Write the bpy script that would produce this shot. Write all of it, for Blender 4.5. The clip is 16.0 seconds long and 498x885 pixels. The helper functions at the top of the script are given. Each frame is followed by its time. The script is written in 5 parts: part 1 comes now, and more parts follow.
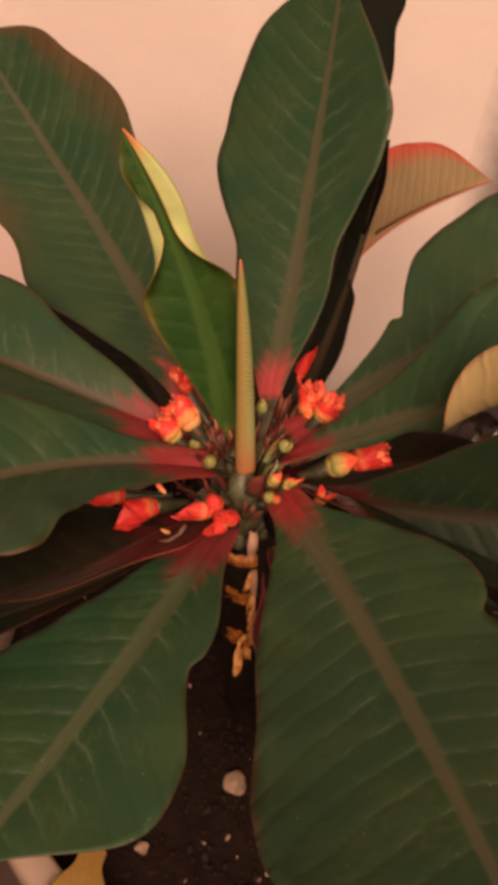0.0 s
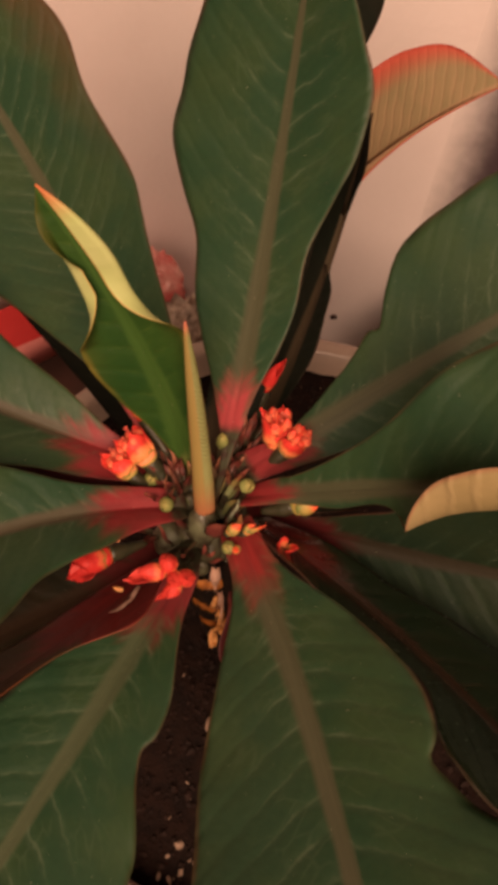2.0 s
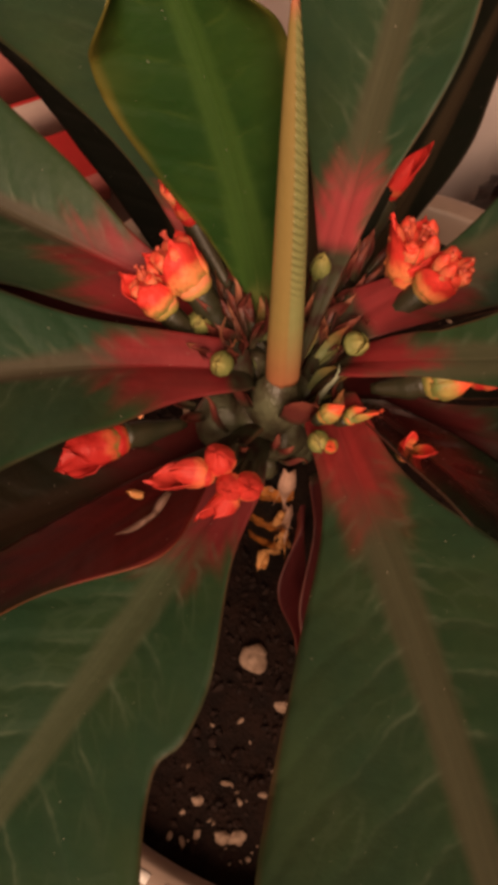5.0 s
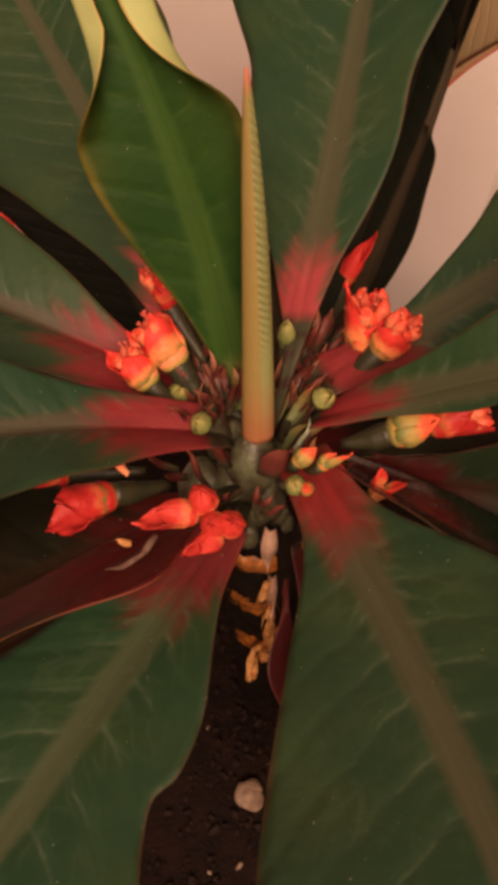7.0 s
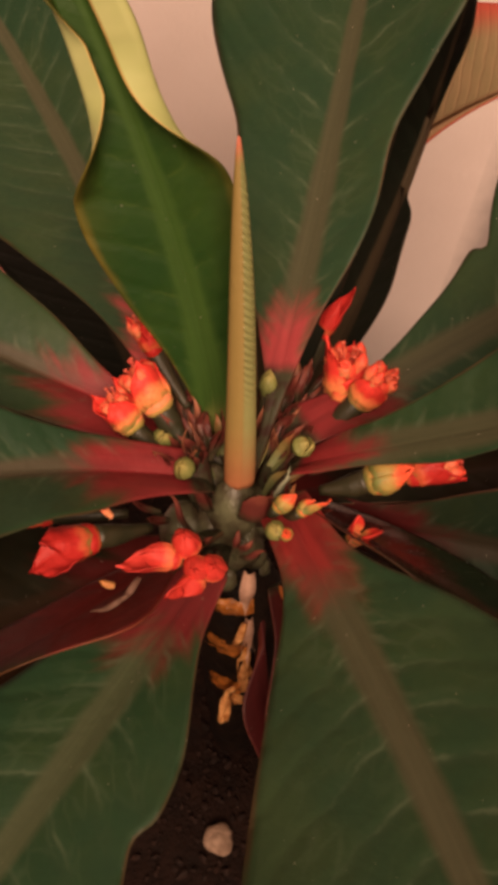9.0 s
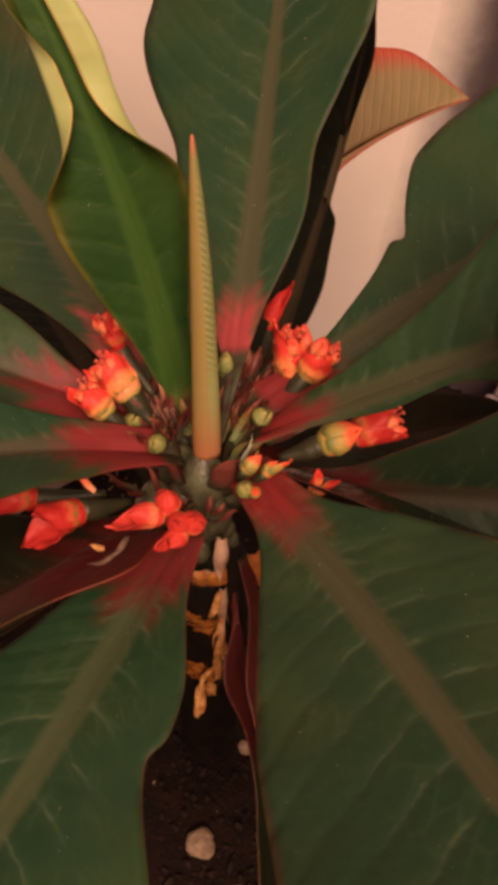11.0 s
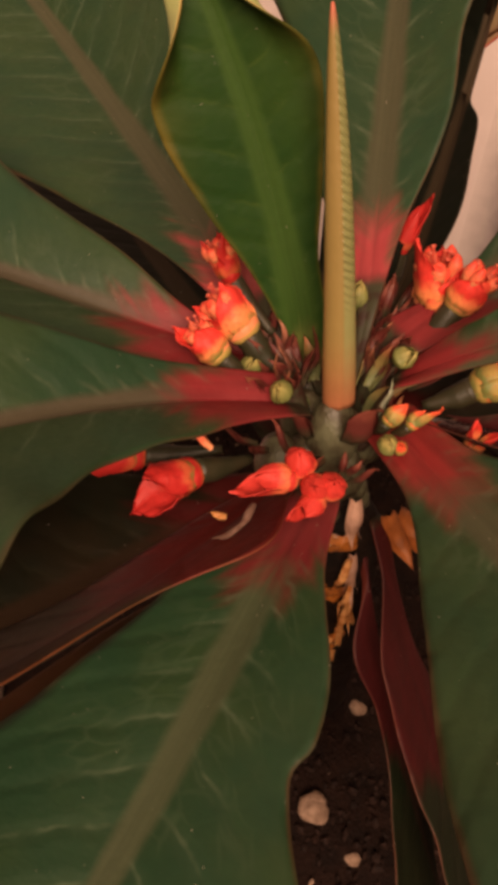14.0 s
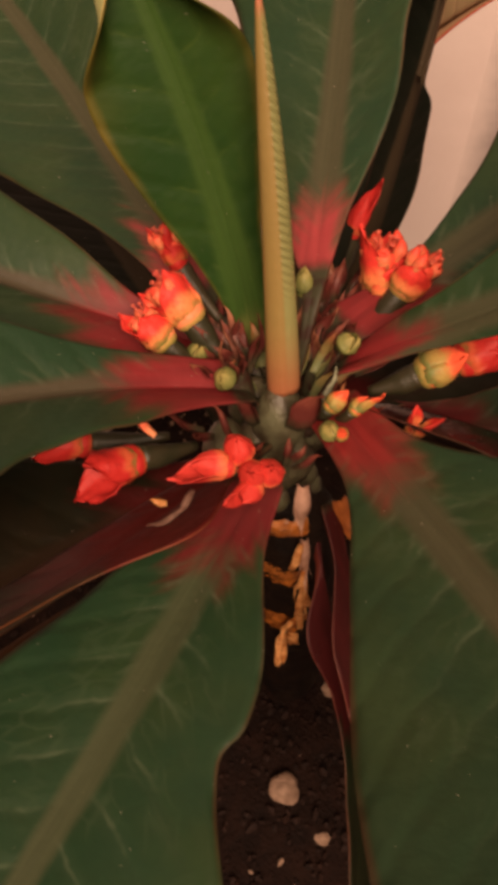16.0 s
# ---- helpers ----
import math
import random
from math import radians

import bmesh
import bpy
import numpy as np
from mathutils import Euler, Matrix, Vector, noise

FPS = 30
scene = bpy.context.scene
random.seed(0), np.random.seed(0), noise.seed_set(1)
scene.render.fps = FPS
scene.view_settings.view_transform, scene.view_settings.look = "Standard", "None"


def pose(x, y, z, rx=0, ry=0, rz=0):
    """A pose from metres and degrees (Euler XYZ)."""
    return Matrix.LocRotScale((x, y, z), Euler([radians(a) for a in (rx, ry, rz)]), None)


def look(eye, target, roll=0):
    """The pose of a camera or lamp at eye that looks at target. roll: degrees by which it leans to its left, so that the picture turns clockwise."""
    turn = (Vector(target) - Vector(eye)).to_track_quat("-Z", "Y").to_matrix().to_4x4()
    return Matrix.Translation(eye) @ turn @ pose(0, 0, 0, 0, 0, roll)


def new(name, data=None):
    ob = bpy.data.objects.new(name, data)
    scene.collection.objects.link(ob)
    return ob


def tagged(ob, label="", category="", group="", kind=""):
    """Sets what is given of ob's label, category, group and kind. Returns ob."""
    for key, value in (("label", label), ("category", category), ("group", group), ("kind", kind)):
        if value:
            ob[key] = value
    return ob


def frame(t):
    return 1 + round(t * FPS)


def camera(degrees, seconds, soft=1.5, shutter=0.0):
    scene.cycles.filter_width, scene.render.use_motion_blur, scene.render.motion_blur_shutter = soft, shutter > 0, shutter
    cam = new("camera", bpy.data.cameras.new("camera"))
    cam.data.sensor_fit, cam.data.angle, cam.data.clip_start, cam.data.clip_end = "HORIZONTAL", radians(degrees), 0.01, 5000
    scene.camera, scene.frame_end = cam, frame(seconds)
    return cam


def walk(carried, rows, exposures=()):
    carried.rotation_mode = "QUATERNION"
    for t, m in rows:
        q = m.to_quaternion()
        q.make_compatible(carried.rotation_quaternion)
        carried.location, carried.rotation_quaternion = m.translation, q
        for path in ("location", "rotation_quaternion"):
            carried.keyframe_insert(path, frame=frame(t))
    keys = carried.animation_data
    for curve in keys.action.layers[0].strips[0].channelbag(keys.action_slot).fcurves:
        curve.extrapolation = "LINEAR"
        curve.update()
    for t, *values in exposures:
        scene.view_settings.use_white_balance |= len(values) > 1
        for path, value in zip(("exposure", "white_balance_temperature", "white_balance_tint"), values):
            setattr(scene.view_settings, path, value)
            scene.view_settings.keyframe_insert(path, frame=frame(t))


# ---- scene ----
cam = camera(33.9, 16.0, soft=5.5, shutter=0.4)
PATH = [
    (0, (-0.006, -0.131, 0.461), (0.062, 1.356, -0.875), 7.8),
    (0.5, (-0.005, -0.123, 0.465), (0.11, 1.233, -1.001), 8.5),
    (1, (-0.006, -0.112, 0.466), (0.111, 1.171, -1.064), 8.6),
    (1.5, (0.002, -0.095, 0.482), (0.079, 1.14, -1.089), 7.0),
    (2, (0.001, -0.084, 0.485), (0.082, 1.036, -1.169), 8.6),
    (2.5, (-0.003, -0.079, 0.487), (0.062, 0.961, -1.22), 10.0),
    (3, (-0.007, -0.061, 0.47), (0.038, 0.896, -1.286), 12.0),
    (3.5, (-0.008, -0.042, 0.452), (0.045, 0.846, -1.339), 14.4),
    (4, (-0.005, -0.047, 0.435), (0.067, 0.725, -1.409), 15.8),
    (4.2, (-0.006, -0.047, 0.429), (0.067, 0.685, -1.431), 15.7),
    (6.3, (-0.002, -0.072, 0.423), (0.003, 1.159, -1.154), 7.4),
    (6.5, (-0.003, -0.071, 0.421), (0.023, 1.172, -1.145), 7.3),
    (7, (-0.002, -0.074, 0.422), (0.013, 1.205, -1.115), 7.0),
    (7.5, (-0.004, -0.074, 0.424), (0.032, 1.235, -1.088), 8.0),
    (8, (-0.004, -0.074, 0.426), (0.056, 1.26, -1.063), 9.5),
    (10.3, (-0.005, -0.087, 0.424), (0.137, 1.317, -0.994), 9.6),
    (10.5, (-0.007, -0.09, 0.427), (0.183, 1.331, -0.968), 10.0),
    (11, (-0.009, -0.094, 0.424), (0.231, 1.369, -0.918), 9.6),
    (11.5, (-0.02, -0.091, 0.421), (0.179, 1.372, -0.929), 7.9),
    (12, (-0.022, -0.086, 0.417), (0.155, 1.337, -0.976), 7.9),
    (12.5, (-0.02, -0.088, 0.417), (0.146, 1.292, -1.021), 7.0),
    (13, (-0.02, -0.085, 0.412), (0.114, 1.297, -1.027), 5.8),
    (13.5, (-0.017, -0.081, 0.411), (0.069, 1.286, -1.046), 4.5),
    (14, (-0.015, -0.079, 0.412), (0.042, 1.274, -1.06), 4.0),
    (14.5, (-0.014, -0.079, 0.412), (0.045, 1.266, -1.067), 3.9),
    (15, (-0.012, -0.078, 0.411), (0.047, 1.27, -1.066), 4.0),
    (15.5, (-0.012, -0.077, 0.412), (0.052, 1.265, -1.07), 4.1),
    (16, (-0.008, -0.079, 0.413), (0.056, 1.244, -1.086), 3.9),
]
EXPOSURE = ((0.0, 0.11), (1.5, 0.07), (2.5, 0.09), (3.0, 0.0), (3.6, -0.08), (4.2, -0.30), (5.2, -0.12), (6.3, 0.0), (8.2, 0.0), (11.0, 0.02), (14.0, 0.05), (16.0, 0.03))
walk(cam, [(t, look(eye, target, roll)) for t, eye, target, roll in PATH], EXPOSURE)

# ---- world and light ----
world = bpy.data.worlds.new("room_air")
scene.world = world
world.use_nodes = True
world.node_tree.nodes["Background"].inputs[0].default_value = (1.0, 0.72, 0.55, 1)
world.node_tree.nodes["Background"].inputs[1].default_value = 0.02


def area_lamp(name, eye, target, watts, size, colour):
    data = bpy.data.lights.new(name, "AREA")
    data.energy, data.shape, data.size, data.color = watts, "DISK", size, colour
    ob = new(name, data)
    ob.matrix_world = look(eye, target)
    return ob


area_lamp("ceiling_lamp", (0.04, -1.10, 1.34), (0, 0.05, 0.3), 46.0, 1.05, (1.0, 0.66, 0.46))


# ---- materials ----
class Graph:
    """Short hand for building a node material."""

    def __init__(self, name):
        self.mat = bpy.data.materials.new(name)
        self.mat.use_nodes = True
        self.nt = self.mat.node_tree
        self.nt.nodes.clear()
        self.out = self.nt.nodes.new("ShaderNodeOutputMaterial")

    def plug(self, socket, value):
        if isinstance(value, bpy.types.NodeSocket):
            self.nt.links.new(value, socket)
        elif isinstance(value, tuple) and len(value) == 3 and socket.type == "RGBA":
            socket.default_value = (*value, 1)
        else:
            socket.default_value = value

    def node(self, kind, out=0, **values):
        n = self.nt.nodes.new("ShaderNode" + kind)
        for key, value in values.items():
            key = key.replace("_", " ")
            if key in n.inputs:
                self.plug(n.inputs[key], value)
        return n.outputs[out]

    def math(self, op, a, b=0.0, c=0.0):
        n = self.nt.nodes.new("ShaderNodeMath")
        n.operation = op
        for i, v in enumerate((a, b, c)):
            self.plug(n.inputs[i], v)
        return n.outputs[0]

    def mix(self, fac, a, b):
        n = self.nt.nodes.new("ShaderNodeMix")
        n.data_type = "RGBA"
        self.plug(n.inputs[0], fac)
        self.plug(n.inputs[6], a)
        self.plug(n.inputs[7], b)
        return n.outputs[2]

    def ramp(self, x, lo, hi):
        n = self.nt.nodes.new("ShaderNodeMapRange")
        n.interpolation_type = "SMOOTHSTEP"
        for i, v in enumerate((x, lo, hi)):
            self.plug(n.inputs[i], v)
        return n.outputs[0]

    def noise(self, vec, scale, detail=3.0, rough=0.55):
        n = self.nt.nodes.new("ShaderNodeTexNoise")
        if vec is not None:
            self.plug(n.inputs["Vector"], vec)
        self.plug(n.inputs["Scale"], scale)
        self.plug(n.inputs["Detail"], detail)
        self.plug(n.inputs["Roughness"], rough)
        return n.outputs[0]

    def uv(self, name):
        n = self.nt.nodes.new("ShaderNodeUVMap")
        n.uv_map = name
        s = self.nt.nodes.new("ShaderNodeSeparateXYZ")
        self.nt.links.new(n.outputs[0], s.inputs[0])
        return n.outputs[0], s.outputs[0], s.outputs[1]

    def vec(self, x, y, z=0.0):
        n = self.nt.nodes.new("ShaderNodeCombineXYZ")
        for i, v in enumerate((x, y, z)):
            self.plug(n.inputs[i], v)
        return n.outputs[0]

    def obj(self):
        return self.nt.nodes.new("ShaderNodeTexCoord").outputs["Object"]

    def rnd(self):
        return self.nt.nodes.new("ShaderNodeObjectInfo").outputs["Random"]

    def bump(self, height, strength=0.3, dist=0.001):
        n = self.nt.nodes.new("ShaderNodeBump")
        self.plug(n.inputs["Height"], height)
        n.inputs["Strength"].default_value = strength
        n.inputs["Distance"].default_value = dist
        return n.outputs[0]

    def done(self, colour, rough=0.5, normal=None, metallic=0.0, translucent=0.0, glow=None, **extra):
        n = self.nt.nodes.new("ShaderNodeBsdfPrincipled")
        self.plug(n.inputs["Base Color"], colour)
        self.plug(n.inputs["Roughness"], rough)
        self.plug(n.inputs["Metallic"], metallic)
        for key, value in extra.items():
            self.plug(n.inputs[key.replace("_", " ")], value)
        if normal is not None:
            self.plug(n.inputs["Normal"], normal)
        shader = n.outputs[0]
        if translucent:
            t = self.nt.nodes.new("ShaderNodeBsdfTranslucent")
            self.plug(t.inputs[0], glow if glow is not None else colour)
            m = self.nt.nodes.new("ShaderNodeMixShader")
            m.inputs[0].default_value = translucent
            self.nt.links.new(shader, m.inputs[1])
            self.nt.links.new(t.outputs[0], m.inputs[2])
            shader = m.outputs[0]
        self.nt.links.new(shader, self.out.inputs[0])
        return self.mat


def leaf_material(name, green, green_b, rib, base, base_end, margin, vein, translucent=0.12, rough=0.46, margin_from=0.955, margin_mix=0.5, gloss=0.28, tinge=None, rib_cut=0.0, feather=0.19, neck=0.0):
    """A leaf's upper side: green blade, broad pale midrib, pale side veins, red foot that feathers out, red margin.
    'blade' runs across (-1 to 1) and along (0 to 1); 'metric' holds millimetres."""
    g = Graph(name)
    _, u, t = g.uv("blade")
    mv, xm, ym = g.uv("metric")
    ax = g.math("ABSOLUTE", xm)
    wob = g.math("SUBTRACT", g.noise(mv, 0.12, 3), 0.5)
    # blade
    big = g.noise(mv, 0.05, 4)
    fine = g.noise(mv, 0.7, 3)
    col = g.mix(g.ramp(big, 0.35, 0.68), green, green_b)
    col = g.mix(g.math("MULTIPLY", fine, 0.35), col, tuple(c * 0.55 for c in green))
    # side veins, arching towards the tip
    arch = g.math("ADD", g.math("MULTIPLY", ax, 0.55), g.math("MULTIPLY", g.math("MULTIPLY", ax, ax), 0.012))
    run = g.math("ADD", g.math("SUBTRACT", ym, arch), g.math("ADD", g.math("MULTIPLY", wob, 3.4), g.math("MULTIPLY", g.math("SUBTRACT", g.noise(mv, 0.45, 2), 0.5), 0.9)))
    side = g.math("MULTIPLY", g.ramp(xm, -0.5, 0.5), 3.3)
    ph = g.math("FRACT", g.math("DIVIDE", g.math("ADD", run, side), 6.3))
    dist = g.math("ABSOLUTE", g.math("SUBTRACT", ph, 0.5))
    line = g.math("SUBTRACT", 1.0, g.ramp(dist, 0.0, 0.075))
    soft = g.math("SUBTRACT", 1.0, g.ramp(dist, 0.0, 0.3))
    fade = g.math("SUBTRACT", 1.0, g.ramp(g.math("ABSOLUTE", u), 0.18, 0.75))
    brk = g.ramp(g.noise(mv, 0.28, 2), 0.34, 0.66)
    vein_f = g.math("MULTIPLY", g.math("MULTIPLY", line, fade), g.math("MULTIPLY", brk, 0.6))
    col = g.mix(g.math("MULTIPLY", g.math("MULTIPLY", soft, fade), 0.22), col, tuple(0.6 * a + 0.4 * b for a, b in zip(green, vein)))
    col = g.mix(vein_f, col, vein)
    # fine net between the side veins
    net = g.nt.nodes.new("ShaderNodeTexVoronoi")
    net.feature = "DISTANCE_TO_EDGE"
    g.plug(net.inputs["Vector"], g.vec(g.math("DIVIDE", run, 3.1), g.math("DIVIDE", g.math("ADD", ax, g.math("MULTIPLY", wob, 4.0)), 4.6), side))
    g.plug(net.inputs["Scale"], 1.0)
    mesh_f = g.math("SUBTRACT", 1.0, g.ramp(net.outputs["Distance"], 0.0, 0.11))
    mesh_f = g.math("MULTIPLY", mesh_f, g.math("MULTIPLY", g.ramp(g.noise(mv, 0.10, 2), 0.42, 0.66), g.ramp(g.math("ABSOLUTE", u), 0.95, 0.55)))
    col = g.mix(g.math("MULTIPLY", mesh_f, 0.30), col, tuple(0.45 * a + 0.55 * b for a, b in zip(green, vein)))
    # midrib
    half = g.math("ADD", 0.55, g.math("MULTIPLY", g.math("POWER", g.math("MAXIMUM", g.math("SUBTRACT", 1.0, t), 0.0), 1.25), 2.7))
    ribd = g.math("ADD", g.math("DIVIDE", ax, half), g.math("MULTIPLY", wob, 0.5))
    rib_f = g.math("SUBTRACT", 1.0, g.ramp(ribd, 0.6, 1.3))
    stripe = g.noise(g.vec(g.math("MULTIPLY", xm, 1.6), g.math("MULTIPLY", ym, 0.05)), 1.0, 3)
    ribc = g.mix(stripe, tuple(c * 0.75 for c in rib), tuple(min(1, c * 1.3) for c in rib))
    col = g.mix(g.math("MULTIPLY", rib_f, 0.92), col, ribc)
    # red foot with ragged streaks
    slant = g.math("ADD", g.math("SUBTRACT", ym, g.math("MULTIPLY", ax, 1.15)), g.math("MULTIPLY", g.ramp(xm, -0.5, 0.5), 31.0))
    rag = g.noise(g.vec(g.math("MULTIPLY", slant, 0.19), g.math("MULTIPLY", ax, 0.03)), 1.0, 3, 0.55)
    reach = g.math("ADD", g.math("MULTIPLY", g.math("SUBTRACT", rag, 0.5), feather), base_end)
    reach = g.math("SUBTRACT", reach, g.math("MULTIPLY", rib_f, rib_cut))
    reach = g.math("SUBTRACT", reach, g.math("MULTIPLY", g.ramp(g.math("ABSOLUTE", u), 0.30, 0.95), 0.06))
    red_f = g.math("SUBTRACT", 1.0, g.ramp(t, g.math("SUBTRACT", reach, 0.06), g.math("ADD", reach, 0.03)))
    streak = g.noise(g.vec(g.math("MULTIPLY", xm, 0.55), g.math("MULTIPLY", ym, 0.06)), 1.0, 3)
    redc = g.mix(g.ramp(streak, 0.25, 0.75), tuple(c * 0.66 for c in base), tuple(min(1, c * 1.12) for c in base))
    redc = g.mix(g.math("MULTIPLY", g.ramp(big, 0.45, 0.7), 0.3), redc, (base[0] * 1.2, base[1] * 2.4, base[2] * 2.2))
    col = g.mix(g.math("MULTIPLY", red_f, 0.95), col, redc)
    # grey-green stalk below the blade
    stalk_f = g.math("SUBTRACT", 1.0, g.ramp(g.math("ADD", t, g.math("MULTIPLY", wob, 0.02)), neck - 0.012, neck + 0.012))
    col = g.mix(stalk_f, col, g.mix(g.ramp(g.noise(mv, 0.5, 3), 0.4, 0.65), (0.040, 0.040, 0.021), (0.030, 0.013, 0.008)))
    # short pale barbs that leave the rib near the foot
    run2 = g.math("ADD", g.math("SUBTRACT", ym, g.math("MULTIPLY", ax, 1.0)), g.math("ADD", side, g.math("MULTIPLY", wob, 6.0)))
    d2 = g.math("ABSOLUTE", g.math("SUBTRACT", g.math("FRACT", g.math("DIVIDE", run2, 4.2)), 0.5))
    barb = g.math("SUBTRACT", 1.0, g.ramp(d2, 0.0, 0.2))
    barb = g.math("MULTIPLY", barb, g.math("SUBTRACT", 1.0, g.ramp(ribd, 1.1, 2.1)))
    barb = g.math("MULTIPLY", barb, g.math("SUBTRACT", 1.0, g.ramp(ribd, 1.0, 0.6)))
    barb = g.math("MULTIPLY", barb, g.math("MULTIPLY", g.ramp(t, g.math("SUBTRACT", reach, 0.10), reach), g.math("SUBTRACT", 1.0, g.ramp(t, g.math("ADD", reach, 0.04), g.math("ADD", reach, 0.27)))))
    col = g.mix(g.math("MULTIPLY", g.math("MULTIPLY", barb, g.ramp(g.noise(mv, 0.33, 2), 0.30, 0.60)), 0.42), col, tuple(0.6 * a + 0.5 * c + 0.01 for a, c in zip(vein, rib)))
    # margin
    edge = g.ramp(g.math("ADD", g.math("ABSOLUTE", u), g.math("MULTIPLY", wob, 0.2 * (1 - margin_from) / 0.2)), margin_from, 0.995)
    edge = g.math("MULTIPLY", edge, g.math("ADD", 0.35, g.math("MULTIPLY", g.ramp(g.noise(mv, 0.07, 2), 0.40, 0.62), 0.65)))
    col = g.mix(g.math("MULTIPLY", edge, margin_mix * 0.8), col, margin)
    if tinge is not None:
        far = g.math("MULTIPLY", g.ramp(g.math("ADD", g.math("ABSOLUTE", u), g.math("MULTIPLY", wob, 0.5)), 0.45, 1.0), g.ramp(t, 0.35, 0.85))
        col = g.mix(g.math("MULTIPLY", far, 0.75), col, tinge)
    # small pale scars
    spot = g.ramp(g.noise(mv, 0.9, 1), 0.80, 0.84)
    col = g.mix(g.math("MULTIPLY", spot, 0.5), col, (0.35, 0.32, 0.22))
    # tiny pale specks: specular glints and dust, painted into the colour
    glint_dust = g.ramp(g.noise(mv, 1.9, 1), 0.775, 0.80)
    col = g.mix(g.math("MULTIPLY", glint_dust, 0.55), col, (0.50, 0.45, 0.36))
    off_rib = g.math("SUBTRACT", 1.0, rib_f)
    h = g.math("ADD", g.math("MULTIPLY", g.math("MULTIPLY", soft, off_rib), -0.5), g.math("MULTIPLY", fine, 0.4))
    return g.done(col, g.math("ADD", rough, g.math("MULTIPLY", fine, 0.2)), g.bump(h, 0.35, 0.0006), translucent=translucent, Specular_IOR_Level=gloss)


def under_material(name, a, b, vein, margin=0.05, edge=(0.10, 0.03, 0.02), tip=None, relief=0.3):
    g = Graph(name)
    _, u, t = g.uv("blade")
    mv, xm, ym = g.uv("metric")
    ax = g.math("ABSOLUTE", xm)
    big = g.noise(mv, 0.08, 4)
    col = g.mix(g.ramp(big, 0.3, 0.7), a, b)
    ph = g.math("FRACT", g.math("DIVIDE", g.math("ADD", g.math("SUBTRACT", ym, g.math("MULTIPLY", ax, 0.5)), g.math("MULTIPLY", g.noise(mv, 0.15, 3), 4.0)), 4.5))
    line = g.math("SUBTRACT", 1.0, g.ramp(g.math("ABSOLUTE", g.math("SUBTRACT", ph, 0.5)), 0.0, 0.25))
    col = g.mix(g.math("MULTIPLY", line, 0.22), col, vein)
    rib = g.math("SUBTRACT", 1.0, g.ramp(ax, 0.8, 2.0))
    col = g.mix(g.math("MULTIPLY", rib, 0.7), col, vein)
    col = g.mix(g.math("MULTIPLY", g.ramp(g.math("ABSOLUTE", u), 1 - margin, 1.0), 0.85), col, edge)
    if tip is not None:
        col = g.mix(g.ramp(t, 0.90, 1.0), col, tip)
    return g.done(col, 0.6, g.bump(g.math("ADD", line, rib), relief, 0.0006), translucent=0.08, Specular_IOR_Level=0.3)


GREEN, GREEN_B = (0.0165, 0.049, 0.0205), (0.029, 0.058, 0.0195)
RIB, RED, VEIN = (0.062, 0.063, 0.034), (0.205, 0.016, 0.020), (0.085, 0.120, 0.068)
leaf_top = leaf_material("leaf_green", GREEN, GREEN_B, RIB, RED, 0.175, (0.13, 0.03, 0.02), VEIN, rib_cut=0.03)
leaf_broad = leaf_material("leaf_green_olive_rib", GREEN, GREEN_B, (0.060, 0.074, 0.037), (0.165, 0.015, 0.018), 0.175, (0.13, 0.03, 0.02), VEIN, rib_cut=0.03)
leaf_side = leaf_material("leaf_green_long_foot", GREEN, GREEN_B, (0.062, 0.051, 0.031), RED, 0.235, (0.13, 0.03, 0.02), VEIN, rib_cut=0.02, neck=0.03)
leaf_front = leaf_material("leaf_green_forked_foot", GREEN, GREEN_B, RIB, (0.235, 0.020, 0.021), 0.165, (0.13, 0.03, 0.02), VEIN, rib_cut=0.025, feather=0.10)
leaf_long = leaf_material("leaf_green_short_foot", GREEN, GREEN_B, RIB, (0.36, 0.048, 0.055), 0.150, (0.14, 0.035, 0.022), VEIN, rib_cut=0.02, neck=0.030)
leaf_tinged = leaf_material("leaf_green_brown_rim", GREEN, GREEN_B, RIB, (0.36, 0.048, 0.055), 0.135, (0.14, 0.035, 0.022), VEIN, tinge=(0.088, 0.040, 0.016), rib_cut=0.03)
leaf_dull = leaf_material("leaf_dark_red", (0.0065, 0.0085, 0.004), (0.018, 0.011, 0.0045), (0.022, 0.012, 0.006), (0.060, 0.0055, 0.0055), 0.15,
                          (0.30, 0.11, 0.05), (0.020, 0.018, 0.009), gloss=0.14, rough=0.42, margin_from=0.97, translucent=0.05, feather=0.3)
leaf_russet = leaf_material("leaf_russet", (0.030, 0.018, 0.0055), (0.088, 0.032, 0.009), (0.052, 0.022, 0.010), (0.085, 0.0075, 0.0080), 0.27,
                            (0.30, 0.10, 0.05), (0.030, 0.024, 0.010), gloss=0.16, rough=0.36, margin_from=0.985, translucent=0.10, tinge=(0.125, 0.038, 0.013), feather=0.3)
leaf_brown = leaf_material("leaf_old_brown", (0.060, 0.026, 0.009), (0.105, 0.036, 0.012), (0.075, 0.030, 0.012), (0.085, 0.014, 0.008), 0.08,
                           (0.20, 0.06, 0.02), (0.08, 0.034, 0.014), rough=0.5, margin_from=0.97, translucent=0.08)
leaf_gloss = leaf_material("leaf_dark_glossy", (0.007, 0.016, 0.007), (0.011, 0.018, 0.008), (0.030, 0.015, 0.009), (0.050, 0.006, 0.006), 0.17,
                           (0.10, 0.03, 0.02), (0.03, 0.022, 0.012), rough=0.14, gloss=0.45)
